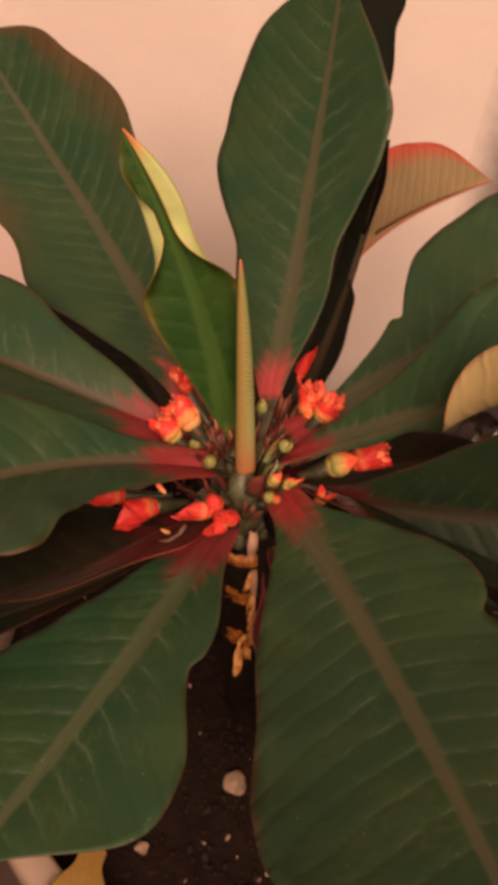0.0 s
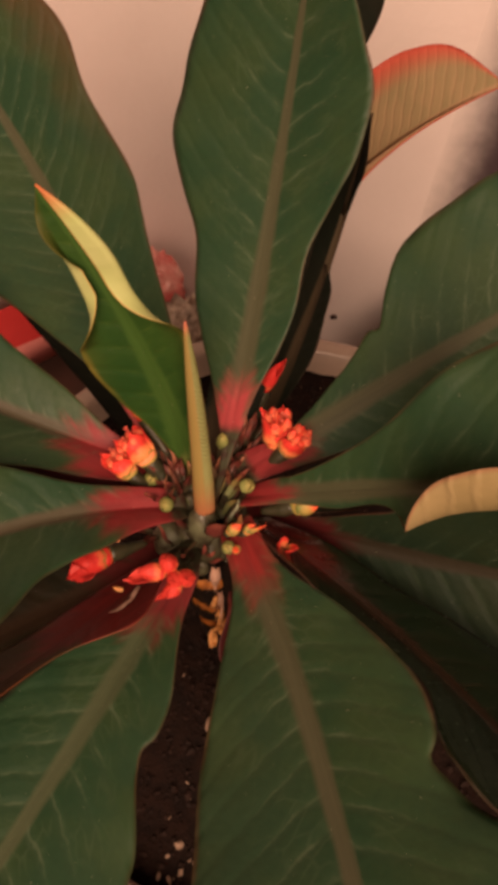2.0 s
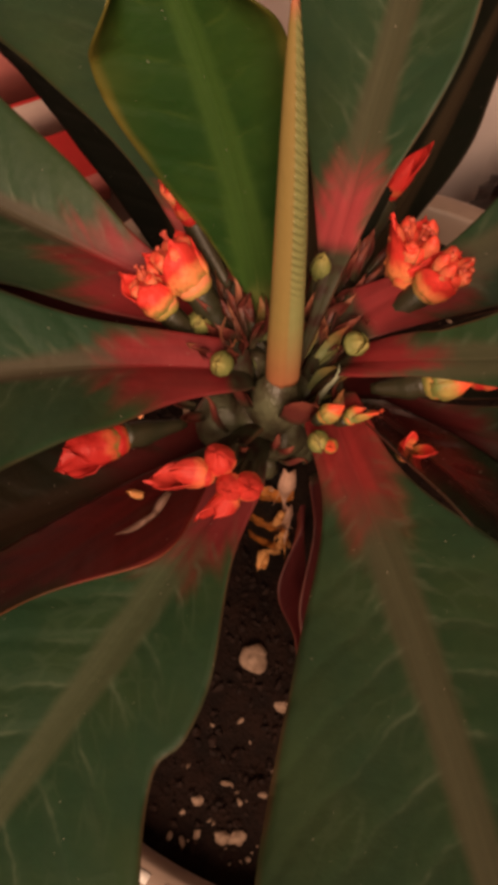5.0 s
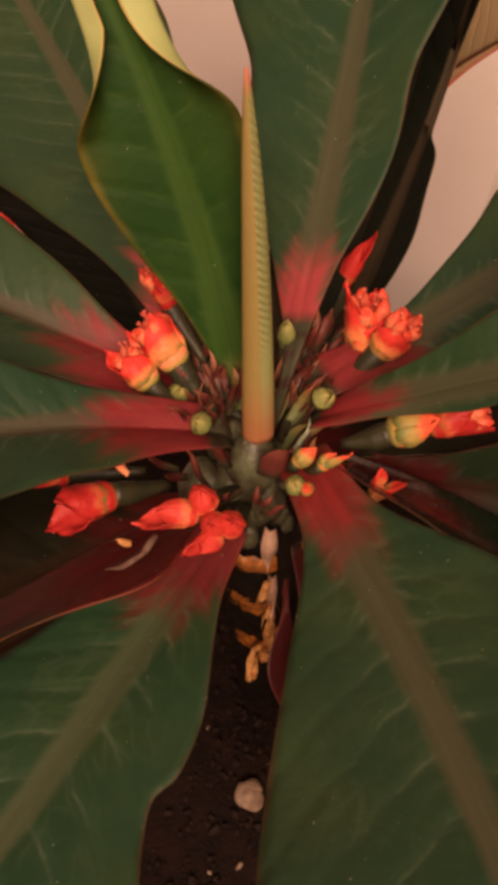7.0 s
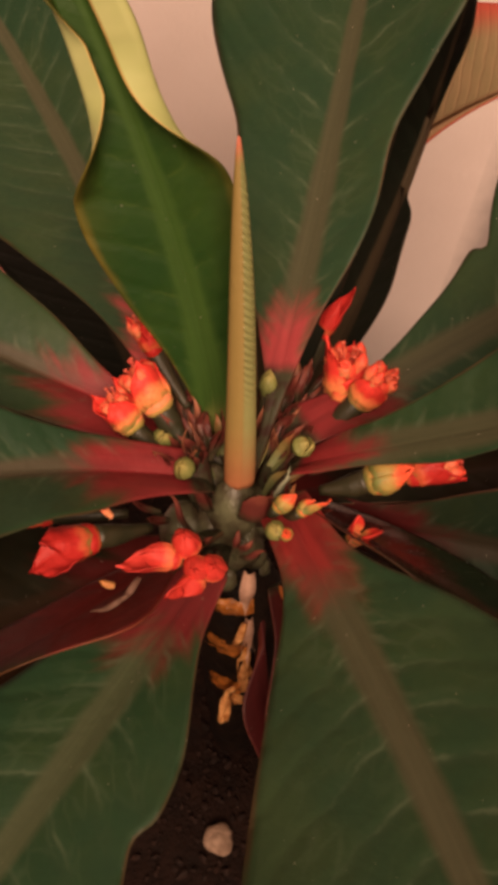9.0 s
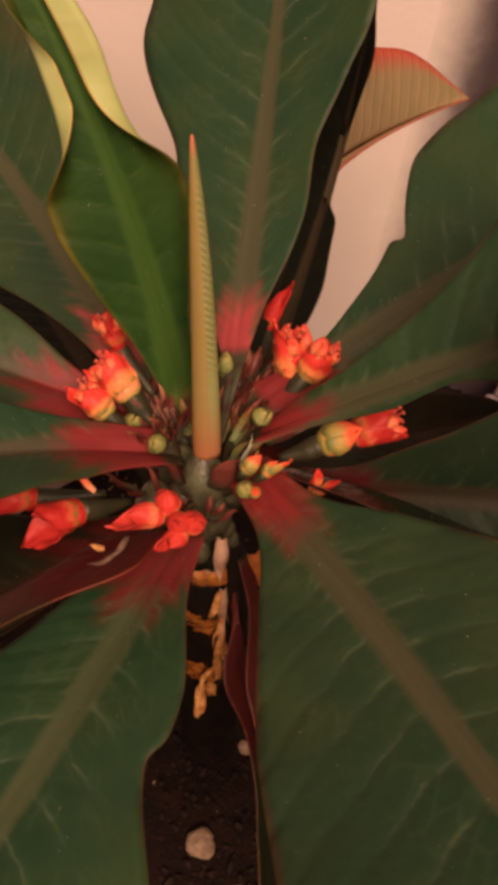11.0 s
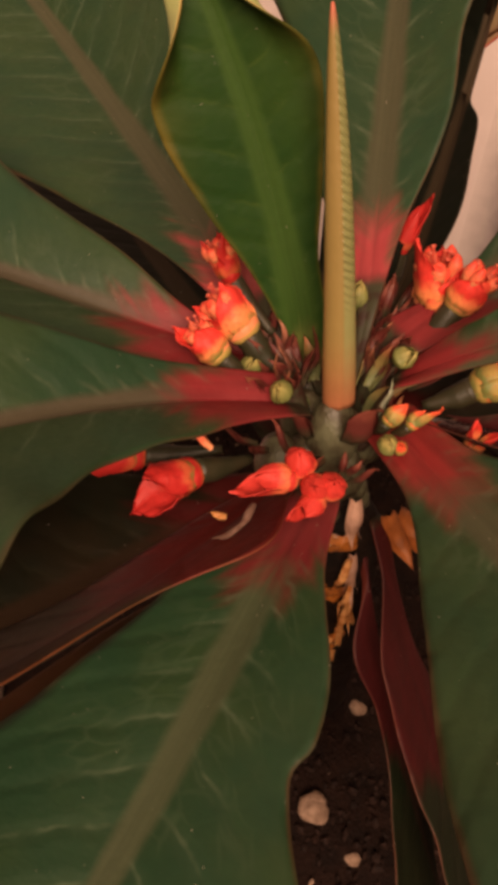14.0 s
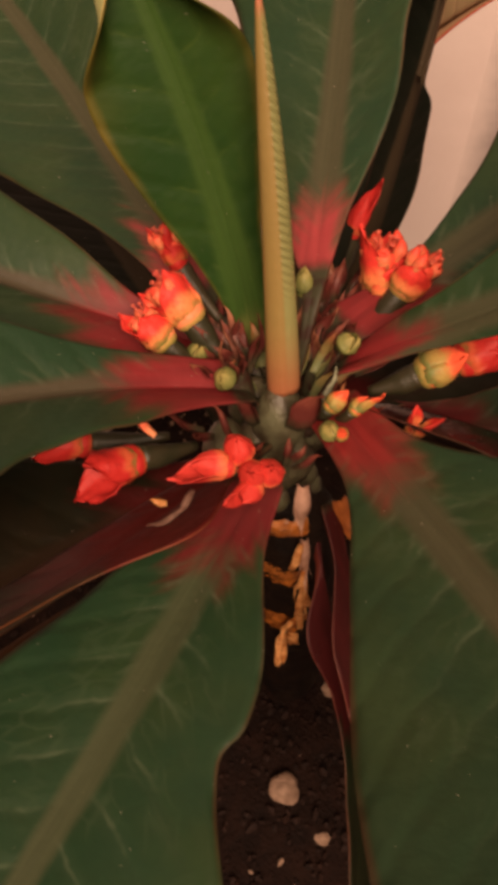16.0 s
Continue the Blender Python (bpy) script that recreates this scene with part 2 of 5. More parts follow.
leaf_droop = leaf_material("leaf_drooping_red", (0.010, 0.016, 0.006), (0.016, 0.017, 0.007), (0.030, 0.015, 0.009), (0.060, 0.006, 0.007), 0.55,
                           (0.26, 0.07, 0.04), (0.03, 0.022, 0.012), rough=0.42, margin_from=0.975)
# near-black copy of the leaf green: shade behind the upper leaves in the colour
leaf_shade = leaf_material("leaf_green_shaded", (0.006, 0.009, 0.005), (0.010, 0.010, 0.006), (0.045, 0.032, 0.018), (0.040, 0.010, 0.009), 0.04,
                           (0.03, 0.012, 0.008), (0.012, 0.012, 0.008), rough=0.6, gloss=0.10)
leaf_deep = leaf_material("leaf_deep_green", (0.008, 0.021, 0.0095), (0.013, 0.023, 0.008), (0.028, 0.022, 0.013), (0.075, 0.007, 0.008), 0.20,
                          (0.12, 0.03, 0.02), (0.035, 0.055, 0.03))
leaf_young = leaf_material("leaf_young", (0.016, 0.057, 0.009), (0.034, 0.082, 0.012), (0.042, 0.094, 0.016), (0.15, 0.18, 0.045), 0.12,
                           (0.34, 0.22, 0.04), (0.060, 0.105, 0.017), translucent=0.22, margin_from=0.86, margin_mix=0.6, tinge=(0.070, 0.072, 0.012))
under_dark = under_material("leaf_under_maroon", (0.014, 0.010, 0.007), (0.022, 0.012, 0.008), (0.034, 0.020, 0.012))
under_pale = under_material("leaf_under_tan", (0.27, 0.19, 0.10), (0.22, 0.17, 0.085), (0.33, 0.19, 0.11), 0.40, (0.46, 0.055, 0.04))
under_tan = under_material("leaf_under_buff", (0.30, 0.22, 0.105), (0.25, 0.185, 0.08), (0.31, 0.22, 0.11), 0.06, (0.30, 0.15, 0.08))
under_young = under_material("leaf_under_lime", (0.36, 0.41, 0.145), (0.43, 0.45, 0.19), (0.42, 0.44, 0.18), 0.05, (0.50, 0.29, 0.08), (0.50, 0.14, 0.05), 0.07)


def plain(name, a, b, scale=200.0, rough=0.5, bump=0.3, translucent=0.0, dist=0.0006, **extra):
    """A mottled surface in two tones."""
    g = Graph(name)
    o = g.obj()
    n1, n2 = g.noise(o, scale, 5), g.noise(o, scale * 6, 3)
    col = g.mix(g.ramp(n1, 0.3, 0.7), a, b)
    col = g.mix(g.math("MULTIPLY", n2, 0.35), col, tuple(c * 0.6 for c in a))
    h = g.math("ADD", n1, g.math("MULTIPLY", n2, 0.4))
    return g.done(col, rough, g.bump(h, bump, dist), translucent=translucent, **extra)


def foot_to_tip(name, foot, middle, tip, lo, hi, rough=0.4, translucent=0.15):
    """Colour that runs along a part's own length, held in the map 'blade'."""
    g = Graph(name)
    _, u, t = g.uv("blade")
    n = g.noise(g.obj(), 420.0, 5, 0.65)
    tt = g.math("ADD", t, g.math("MULTIPLY", g.math("SUBTRACT", n, 0.5), 0.45))
    col = g.mix(g.ramp(tt, lo, (lo + hi) / 2), foot, middle)
    col = g.mix(g.ramp(tt, (lo + hi) / 2, hi), col, tip)
    fine = g.noise(g.obj(), 1700.0, 4, 0.6)
    col = g.mix(g.math("MULTIPLY", g.ramp(fine, 0.45, 0.75), 0.35), col, tuple(c * 0.45 for c in tip))
    return g.done(col, rough, g.bump(g.math("ADD", n, g.math("MULTIPLY", fine, 0.6)), 0.45, 0.0004), translucent=translucent, Specular_IOR_Level=0.3)


cup_mat = foot_to_tip("flower_cup_green_to_orange", (0.16, 0.19, 0.04), (0.50, 0.36, 0.10), (0.88, 0.30, 0.14), 0.10, 0.6)
tube_mat = foot_to_tip("flower_tube_pale_salmon", (0.82, 0.33, 0.15), (0.86, 0.20, 0.10), (0.80, 0.085, 0.05), 0.05, 0.8, 0.45, 0.2)
bract_mat = foot_to_tip("bract_orange_red", (0.24, 0.26, 0.06), (0.86, 0.28, 0.10), (0.76, 0.052, 0.038), 0.12, 0.58, 0.5)
coral_mat = foot_to_tip("bract_coral_red", (0.34, 0.20, 0.06), (0.74, 0.17, 0.075), (0.60, 0.045, 0.034), 0.05, 0.50, 0.55)
# deep red, tip darkened further to hold the leaf shade over low flowers
red_mat = foot_to_tip("bract_deep_red_with_shade", (0.20, 0.21, 0.05), (0.60, 0.11, 0.045), (0.50, 0.026, 0.022), 0.10, 0.45, 0.5)
stamen_mat = plain("stamen_dark_red", (0.46, 0.045, 0.035), (0.72, 0.17, 0.09), 900.0, 0.5)
half_mat = foot_to_tip("bract_olive_to_orange", (0.16, 0.19, 0.05), (0.42, 0.30, 0.08), (0.84, 0.12, 0.05), 0.22, 0.75, 0.5)
bud_mat = foot_to_tip("bud_olive", (0.075, 0.095, 0.03), (0.20, 0.215, 0.065), (0.40, 0.34, 0.11), 0.15, 1.0)
stalk_mat = plain("flower_stalk_olive", (0.022, 0.024, 0.010), (0.040, 0.030, 0.013), 300.0, 0.5)
husk_mat = plain("husk_pale_pink", (0.70, 0.44, 0.33), (0.45, 0.24, 0.15), 500.0, 0.45, translucent=0.25)
scar_mat = plain("leaf_scar_ochre", (0.50, 0.165, 0.026), (0.12, 0.035, 0.008), 420.0, 0.28, 0.7)
rust_mat = plain("dry_rust", (0.55, 0.17, 0.04), (0.24, 0.07, 0.02), 260.0, 0.35, 0.8, translucent=0.1)
flake_mat = plain("bark_flake_orange", (0.98, 0.52, 0.20), (0.50, 0.15, 0.03), 450.0, 0.20, 0.9, translucent=0.15)
crown_mat = plain("crown_grey_green", (0.105, 0.108, 0.060), (0.036, 0.022, 0.013), 330.0, 0.32, 0.7, dist=0.0007)
bark_mat = plain("stem_bark_dark", (0.005, 0.0028, 0.002), (0.013, 0.0065, 0.004), 220.0, 0.6, 0.8, dist=0.001, Specular_IOR_Level=0.2)
soil_mat = plain("soil_dark_brown", (0.005, 0.0019, 0.0011), (0.012, 0.0044, 0.0024), 160.0, 0.9, 0.9, dist=0.002, Specular_IOR_Level=0.15)
crumb_mat = plain("soil_crumb", (0.006, 0.0022, 0.0013), (0.018, 0.0066, 0.0035), 300.0, 0.8, 0.6, Specular_IOR_Level=0.2)
pumice_mat = plain("pumice_pale", (0.30, 0.20, 0.14), (0.13, 0.075, 0.045), 300.0, 0.8, 0.8, dist=0.001)
pot_mat = plain("pot_taupe_plastic", (0.30, 0.22, 0.175), (0.26, 0.19, 0.15), 40.0, 0.38, 0.08)
mark_mat = plain("mark_white", (0.80, 0.74, 0.68), (0.72, 0.66, 0.60), 300.0, 0.4, 0.1)
table_mat = plain("table_dark_wood", (0.030, 0.016, 0.012), (0.048, 0.025, 0.018), 30.0, 0.45, 0.2)
box_red = plain("carton_red", (0.76, 0.06, 0.06), (0.70, 0.05, 0.05), 60.0, 0.35, 0.05)
box_white = plain("carton_white_print", (0.78, 0.60, 0.55), (0.72, 0.55, 0.50), 60.0, 0.35, 0.05)
box_pink = plain("carton_pink_band", (0.75, 0.26, 0.24), (0.70, 0.23, 0.21), 60.0, 0.35, 0.05)


def shade_fade_cloth():
    """Dark purple cloth; its edge fades to the wall's colour, soft shade painted in."""
    g = Graph("cloth_purple_shade_fade")
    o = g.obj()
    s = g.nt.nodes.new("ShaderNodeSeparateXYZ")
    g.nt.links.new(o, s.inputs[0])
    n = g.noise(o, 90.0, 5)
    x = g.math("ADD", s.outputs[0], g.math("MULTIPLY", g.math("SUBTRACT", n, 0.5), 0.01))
    # wall tone to dark purple along x: a shade gradient put into the colour
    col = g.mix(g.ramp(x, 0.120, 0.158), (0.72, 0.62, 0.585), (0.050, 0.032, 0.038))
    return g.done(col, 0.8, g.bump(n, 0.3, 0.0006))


cloth_mat = shade_fade_cloth()
bag_mat = plain("bag_black_plastic", (0.012, 0.007, 0.006), (0.022, 0.013, 0.011), 60.0, 0.3, 0.3)
box_pink_film = plain("packet_red_pink", (0.68, 0.09, 0.09), (0.82, 0.45, 0.40), 60.0, 0.18, 0.5, dist=0.002)
# pale patches paint the sparkle on the film's creases into its colour
film_mat = plain("film_painted_glints", (0.20, 0.13, 0.095), (0.78, 0.64, 0.52), 110.0, 0.10, 1.0, dist=0.003)
stain_mat = plain("stain_dark_brown", (0.06, 0.025, 0.02), (0.04, 0.018, 0.014), 300.0, 0.7, 0.3)
floor_mat = plain("floor_brown", (0.20, 0.13, 0.09), (0.16, 0.10, 0.07), 6.0, 0.5, 0.1)


def wall_paint():
    g = Graph("wall_plaster_beige")
    o = g.obj()
    coarse, fine = g.noise(o, 45.0, 4), g.noise(o, 260.0, 4)
    flow = g.noise(o, 14.0, 3)
    col = g.mix(g.ramp(flow, 0.3, 0.7), (0.735, 0.630, 0.600), (0.695, 0.590, 0.560))
    col = g.mix(g.math("MULTIPLY", fine, 0.15), col, (0.55, 0.45, 0.40))
    return g.done(col, 0.8, g.bump(g.math("ADD", coarse, g.math("MULTIPLY", fine, 0.5)), 0.35, 0.0016))


wall_mat = wall_paint()


# ---- shared builders ----
def mesh_object(name, verts, faces, mats, parent=None, smooth=True, slots=None, uvs=None):
    me = bpy.data.meshes.new(name)
    me.from_pydata([tuple(v) for v in verts], [], faces)
    for m in mats:
        me.materials.append(m)
    if slots is not None:
        me.polygons.foreach_set("material_index", slots)
    if smooth:
        me.polygons.foreach_set("use_smooth", [True] * len(me.polygons))
    idx = np.empty(len(me.loops), dtype=np.int64)
    me.loops.foreach_get("vertex_index", idx)
    for key, data in (uvs or {}).items():
        layer = me.uv_layers.new(name=key)
        layer.data.foreach_set("uv", np.asarray(data, dtype=np.float32)[idx].ravel())
    me.validate()
    me.update()
    ob = new(name, me)
    if parent is not None:
        ob.parent = parent
    return ob


def part(name, bm, material, parent, label="", smooth=True):
    me = bpy.data.meshes.new(name)
    bm.to_mesh(me)
    bm.free()
    me.materials.append(material)
    if smooth:
        me.polygons.foreach_set("use_smooth", [True] * len(me.polygons))
    ob = new(name, me)
    if parent is not None:
        ob.parent = parent
    return tagged(ob, label)


def thing(name, place, label, category, group="", kind=""):
    ob = new(name)
    ob.empty_display_size = 0.01
    ob.location = place
    return tagged(ob, label, category, group, kind)


def box_bm(size, at=(0, 0, 0), bevel=0.0):
    bm = bmesh.new()
    bmesh.ops.create_cube(bm, size=1.0)
    bmesh.ops.scale(bm, vec=size, verts=bm.verts)
    if bevel:
        bmesh.ops.bevel(bm, geom=list(bm.edges), offset=bevel, segments=2, affect="EDGES", profile=0.6)
    bmesh.ops.translate(bm, vec=at, verts=bm.verts)
    return bm


def basis(axis):
    """A turn that brings z onto axis."""
    return Vector(axis).normalized().to_track_quat("Z", "Y").to_matrix()


def lathe(profile, turns=16, wob=0.0, seed=0, open_top=False):
    """Vertices and faces of a turned shape; profile rows are radius and height. Also gives the share of the height."""
    rnd = random.Random(seed)
    ph = [rnd.uniform(0, 6.28) for _ in range(3)]
    verts, faces, share = [], [], []
    z0, z1 = min(z for _, z in profile), max(z for _, z in profile)
    for r, z in profile:
        for k in range(turns):
            a = 2 * math.pi * k / turns
            q = r * (1 + wob * (math.sin(2 * a + ph[0]) + 0.6 * math.sin(3 * a + ph[1])))
            verts.append((q * math.cos(a), q * math.sin(a), z))
            share.append((k / turns, (z - z0) / max(z1 - z0, 1e-9)))
    for i in range(len(profile) - 1):
        for k in range(turns):
            a, b = i * turns + k, i * turns + (k + 1) % turns
            faces.append((a, b, b + turns, a + turns))
    if profile[0][0] > 1e-6:
        faces.append(tuple(reversed(range(turns))))
    if not open_top and profile[-1][0] > 1e-6:
        faces.append(tuple(range((len(profile) - 1) * turns, len(profile) * turns)))
    return verts, faces, share


def tube(points, radii, sides=10, wob=0.0, seed=0):
    """A capped tube along points."""
    pts = [Vector(p) for p in points]
    verts, faces, share = [], [], []
    rnd = random.Random(seed)
    x = Vector((1, 0.13, 0.07))
    for i, p in enumerate(pts):
        d = (pts[min(i + 1, len(pts) - 1)] - pts[max(i - 1, 0)]).normalized()
        x = (x - d * x.dot(d)).normalized()
        y = d.cross(x)
        for k in range(sides):
            a = 2 * math.pi * k / sides
            r = radii[i] * (1 + wob * rnd.uniform(-1, 1))
            verts.append(p + x * (r * math.cos(a)) + y * (r * math.sin(a)))
            share.append((k / sides, i / (len(pts) - 1)))
    for i in range(len(pts) - 1):
        for k in range(sides):
            a, b = i * sides + k, i * sides + (k + 1) % sides
            faces.append((a, b, b + sides, a + sides))
    faces.append(tuple(reversed(range(sides))))
    faces.append(tuple(range((len(pts) - 1) * sides, len(pts) * sides)))
    return verts, faces, share


def turned(verts, m):
    return [m @ Vector(v) for v in verts]


# ---- the setting ----
def slab(name, lo, hi, material):
    size = [b - a for a, b in zip(lo, hi)]
    mid = [(a + b) / 2 for a, b in zip(lo, hi)]
    ob = part(name, box_bm(size), material, None, smooth=False)
    ob.location = mid
    return tagged(ob, kind="structure")


WALL_Y = 0.36
slab("wall_north", (-1.6, WALL_Y, -0.75), (1.6, WALL_Y + 0.12, 1.85), wall_mat)
room_mat = plain("room_paint_brown", (0.26, 0.20, 0.16), (0.22, 0.165, 0.13), 8.0, 0.8, 0.1)
slab("wall_west", (-1.72, -2.0, -0.75), (-1.6, WALL_Y + 0.12, 1.85), room_mat)
slab("wall_east", (1.6, -2.0, -0.75), (1.72, WALL_Y + 0.12, 1.85), room_mat)
slab("wall_south", (-1.72, -2.12, -0.75), (1.72, -2.0, 1.85), room_mat)
slab("floor", (-1.72, -2.12, -0.85), (1.72, WALL_Y + 0.12, -0.75), floor_mat)
slab("ceiling", (-1.72, -2.12, 1.85), (1.72, WALL_Y + 0.12, 1.95), room_mat)

table = thing("table", (0, -0.02, -0.75), "dark wooden table that carries the potted plant", "table")
top = part("tabletop", box_bm((1.1, 0.72, 0.03), (0, 0, 0.735), 0.004), table_mat, table)
for sx in (-1, 1):
    for sy in (-1, 1):
        part("leg", box_bm((0.05, 0.05, 0.72), (sx * 0.48, sy * 0.3, 0.36), 0.004), table_mat, table)

# ---- pot and soil ----
POT_X, POT_Y, RIM_Z, POT_R = 0.034, 0.042, 0.212, 0.1105
pot = thing("plant_pot", (POT_X, POT_Y, 0), "round taupe plastic plant pot with thick rim on table", "plant pot")
v, f_, _ = lathe([(0.0, 0.004), (0.078, 0.004), (0.080, 0.0), (0.084, 0.002), (0.1105, 0.176), (0.1105, 0.178),
                  (0.1065, 0.176), (0.079, 0.010), (0.0, 0.010)], 64)
mesh_object("pot_wall", v, f_, [pot_mat], pot)
v, f_, _ = lathe([(POT_R - 0.003, RIM_Z - 0.034), (POT_R + 0.004, RIM_Z - 0.036), (POT_R + 0.0075, RIM_Z - 0.034), (POT_R + 0.0095, RIM_Z - 0.004),
                  (POT_R + 0.0085, RIM_Z - 0.001), (POT_R + 0.0065, RIM_Z), (POT_R + 0.0015, RIM_Z), (POT_R, RIM_Z - 0.0012),
                  (POT_R - 0.0015, RIM_Z - 0.012), (POT_R - 0.003, RIM_Z - 0.034)], 96)
mesh_object("rim", v, f_, [pot_mat], pot)

STEM = [(0.0, 0.0, 0.336), (0.001, 0.0005, 0.322), (0.0035, 0.0, 0.302), (0.006, 0.006, 0.275), (0.0088, 0.013, 0.245),
        (0.0115, 0.019, 0.215), (0.013, 0.022, 0.188)]


def soil_height(x, y):
    d = math.hypot(x - 0.012, y - 0.02)
    n = noise.noise(Vector((x * 60, y * 60, 1.3))) * 0.0022 + noise.noise(Vector((x * 210, y * 210, 4.1))) * 0.0013
    return 0.1985 + 0.009 * math.exp(-(d / 0.05) ** 2) + n


def build_soil():
    verts, faces = [], []
    rings, turns = 46, 120
    for i in range(rings + 1):
        r = (POT_R - 0.0016) * i / rings
        for k in range(turns):
            a = 2 * math.pi * k / turns
            x, y = POT_X + r * math.cos(a), POT_Y + r * math.sin(a)
            verts.append((x, y, soil_height(x, y)))
    for i in range(rings):
        for k in range(turns):
            a, b = i * turns + k, i * turns + (k + 1) % turns
            faces.append((a, b, b + turns, a + turns))
    low = len(verts)
    for k in range(turns):
        a = 2 * math.pi * k / turns
        verts.append((POT_X + 0.080 * math.cos(a), POT_Y + 0.080 * math.sin(a), 0.02))
    for k in range(turns):
        a, b = rings * turns + k, rings * turns + (k + 1) % turns
        faces.append((a, b, low + (k + 1) % turns, low + k))
    faces.append(tuple(range(low, low + turns)))
    soil = mesh_object("soil", verts, faces, [soil_mat])
    return tagged(soil, "dark damp potting soil filling the plant pot", "soil", kind="stuff")


build_soil()


def lump(rnd, r, squash=0.7):
    """An angular lump: vertices and faces."""
    bm = bmesh.new()
    bmesh.ops.create_icosphere(bm, subdivisions=1, radius=r)
    for w in bm.verts:
        w.co *= rnd.uniform(0.72, 1.2)
        w.co.z *= squash
    verts = [w.co.copy() for w in bm.verts]
    faces = [tuple(q.index for q in fc.verts) for fc in bm.faces]
    bm.free()
    return verts, faces


def build_crumbs():
    rnd = random.Random(11)
    shapes = [lump(rnd, 1.0) for _ in range(8)]
    for name, count, lo, hi, mat, label in (
            ("soil_crumbs", 5200, 0.0003, 0.0014, crumb_mat, "loose dark crumbs of bark and peat on the soil"),
            ("perlite_grains", 270, 0.0003, 0.0013, pumice_mat, "tiny pale perlite grains scattered on the soil")):
        verts, faces = [], []
        for _ in range(count):
            a, r = rnd.uniform(0, 6.283), (POT_R - 0.005) * math.sqrt(rnd.random())
            if "perlite" in name and rnd.random() < 0.6:
                a, r = rnd.choice((-1.85, -1.70, 2.25, 0.75, 1.1)) + rnd.gauss(0, 0.10), (POT_R - 0.006) * (1 - 0.28 * rnd.random() ** 1.3)
            x, y = POT_X + r * math.cos(a), POT_Y + r * math.sin(a)
            s = lo + (hi - lo) * rnd.random() ** 1.8
            m = Matrix.Translation((x, y, soil_height(x, y) + s * 0.2)) @ Euler((rnd.uniform(0, 3), rnd.uniform(0, 3), rnd.uniform(0, 6))).to_matrix().to_4x4()
            sh = shapes[rnd.randrange(8)]
            base = len(verts)
            st = rnd.uniform(0.7, 1.7)
            verts += [m @ Vector((p[0] * s * st, p[1] * s, p[2] * s)) for p in sh[0]]
            faces += [tuple(i + base for i in fc) for fc in sh[1]]
        ob = mesh_object(name, verts, faces, [mat], smooth=False)
        tagged(ob, label, "soil" if "crumb" in name else "perlite", kind="stuff")


build_crumbs()


def pebble(x, y, r, seed, label):
    rnd = random.Random(seed)
    bm = bmesh.new()
    bmesh.ops.create_icosphere(bm, subdivisions=3, radius=r)
    off = Vector((seed * 1.7, seed * 0.3, 0))
    sx, sy = rnd.uniform(0.9, 1.25), rnd.uniform(0.8, 1.0)
    for w in bm.verts:
        n = noise.noise(w.co / r * 1.3 + off) * 0.38 + noise.noise(w.co / r * 4 + off) * 0.10
        w.co = Vector((w.co.x * sx, w.co.y * sy, w.co.z * 0.62)) * (1 + n)
    ob = part("pumice_pebble", bm, pumice_mat, None)
    ob.location = (x, y, soil_height(x, y) + r * 0.35)
    tagged(ob, label, "pebble", "pebbles on the soil")


pebble(0.010, -0.010, 0.0037, 1, "pale buff pumice pebble lying on dark soil")
pebble(0.019, -0.0205, 0.0015, 2, "small dusty pumice pebble on dark soil")
pebble(0.0225, 0.0155, 0.0022, 3, "brownish pumice pebble on the soil by the stem")
pebble(0.012, -0.053, 0.0023, 4, "small ochre pebble near the pot rim")
pebble(0.0085, -0.0535, 0.0018, 5, "small ochre pebble near the pot rim")
pebble(-0.017, -0.030, 0.0018, 6, "small pale pumice pebble on dark soil")
pebble(0.001, -0.046, 0.0015, 7, "small pale pumice pebble on dark soil")

# ---- the plant ----
plant = thing("euphorbia_plant", STEM[-1], "broad-leaved euphorbia, dark stem, green leaves with red feet, orange flowers", "potted plant")
ROOT = Vector(STEM[-1])


def on_plant(ob, parent=None):
    """Hangs an object, built in world places, under the plant."""
    ob.parent = parent or plant
    if parent is None:
        ob.matrix_parent_inverse = Matrix.Translation(-ROOT)
    return ob


def smooth_path(rows, steps):
    """A rounded way through rows (Catmull-Rom)."""
    p = [Vector(r) for r in rows]
    p = [p[0] * 2 - p[1]] + p + [p[-1] * 2 - p[-2]]
    out = []
    for i in range(1, len(p) - 2):
        for k in range(steps):
            t = k / steps
            a, b, c, d = p[i - 1], p[i], p[i + 1], p[i + 2]
            out.append(0.5 * (2 * b + (c - a) * t + (2 * a - 5 * b + 4 * c - d) * t * t + (3 * b - a - 3 * c + d) * t ** 3))
    out.append(p[-2])
    return out


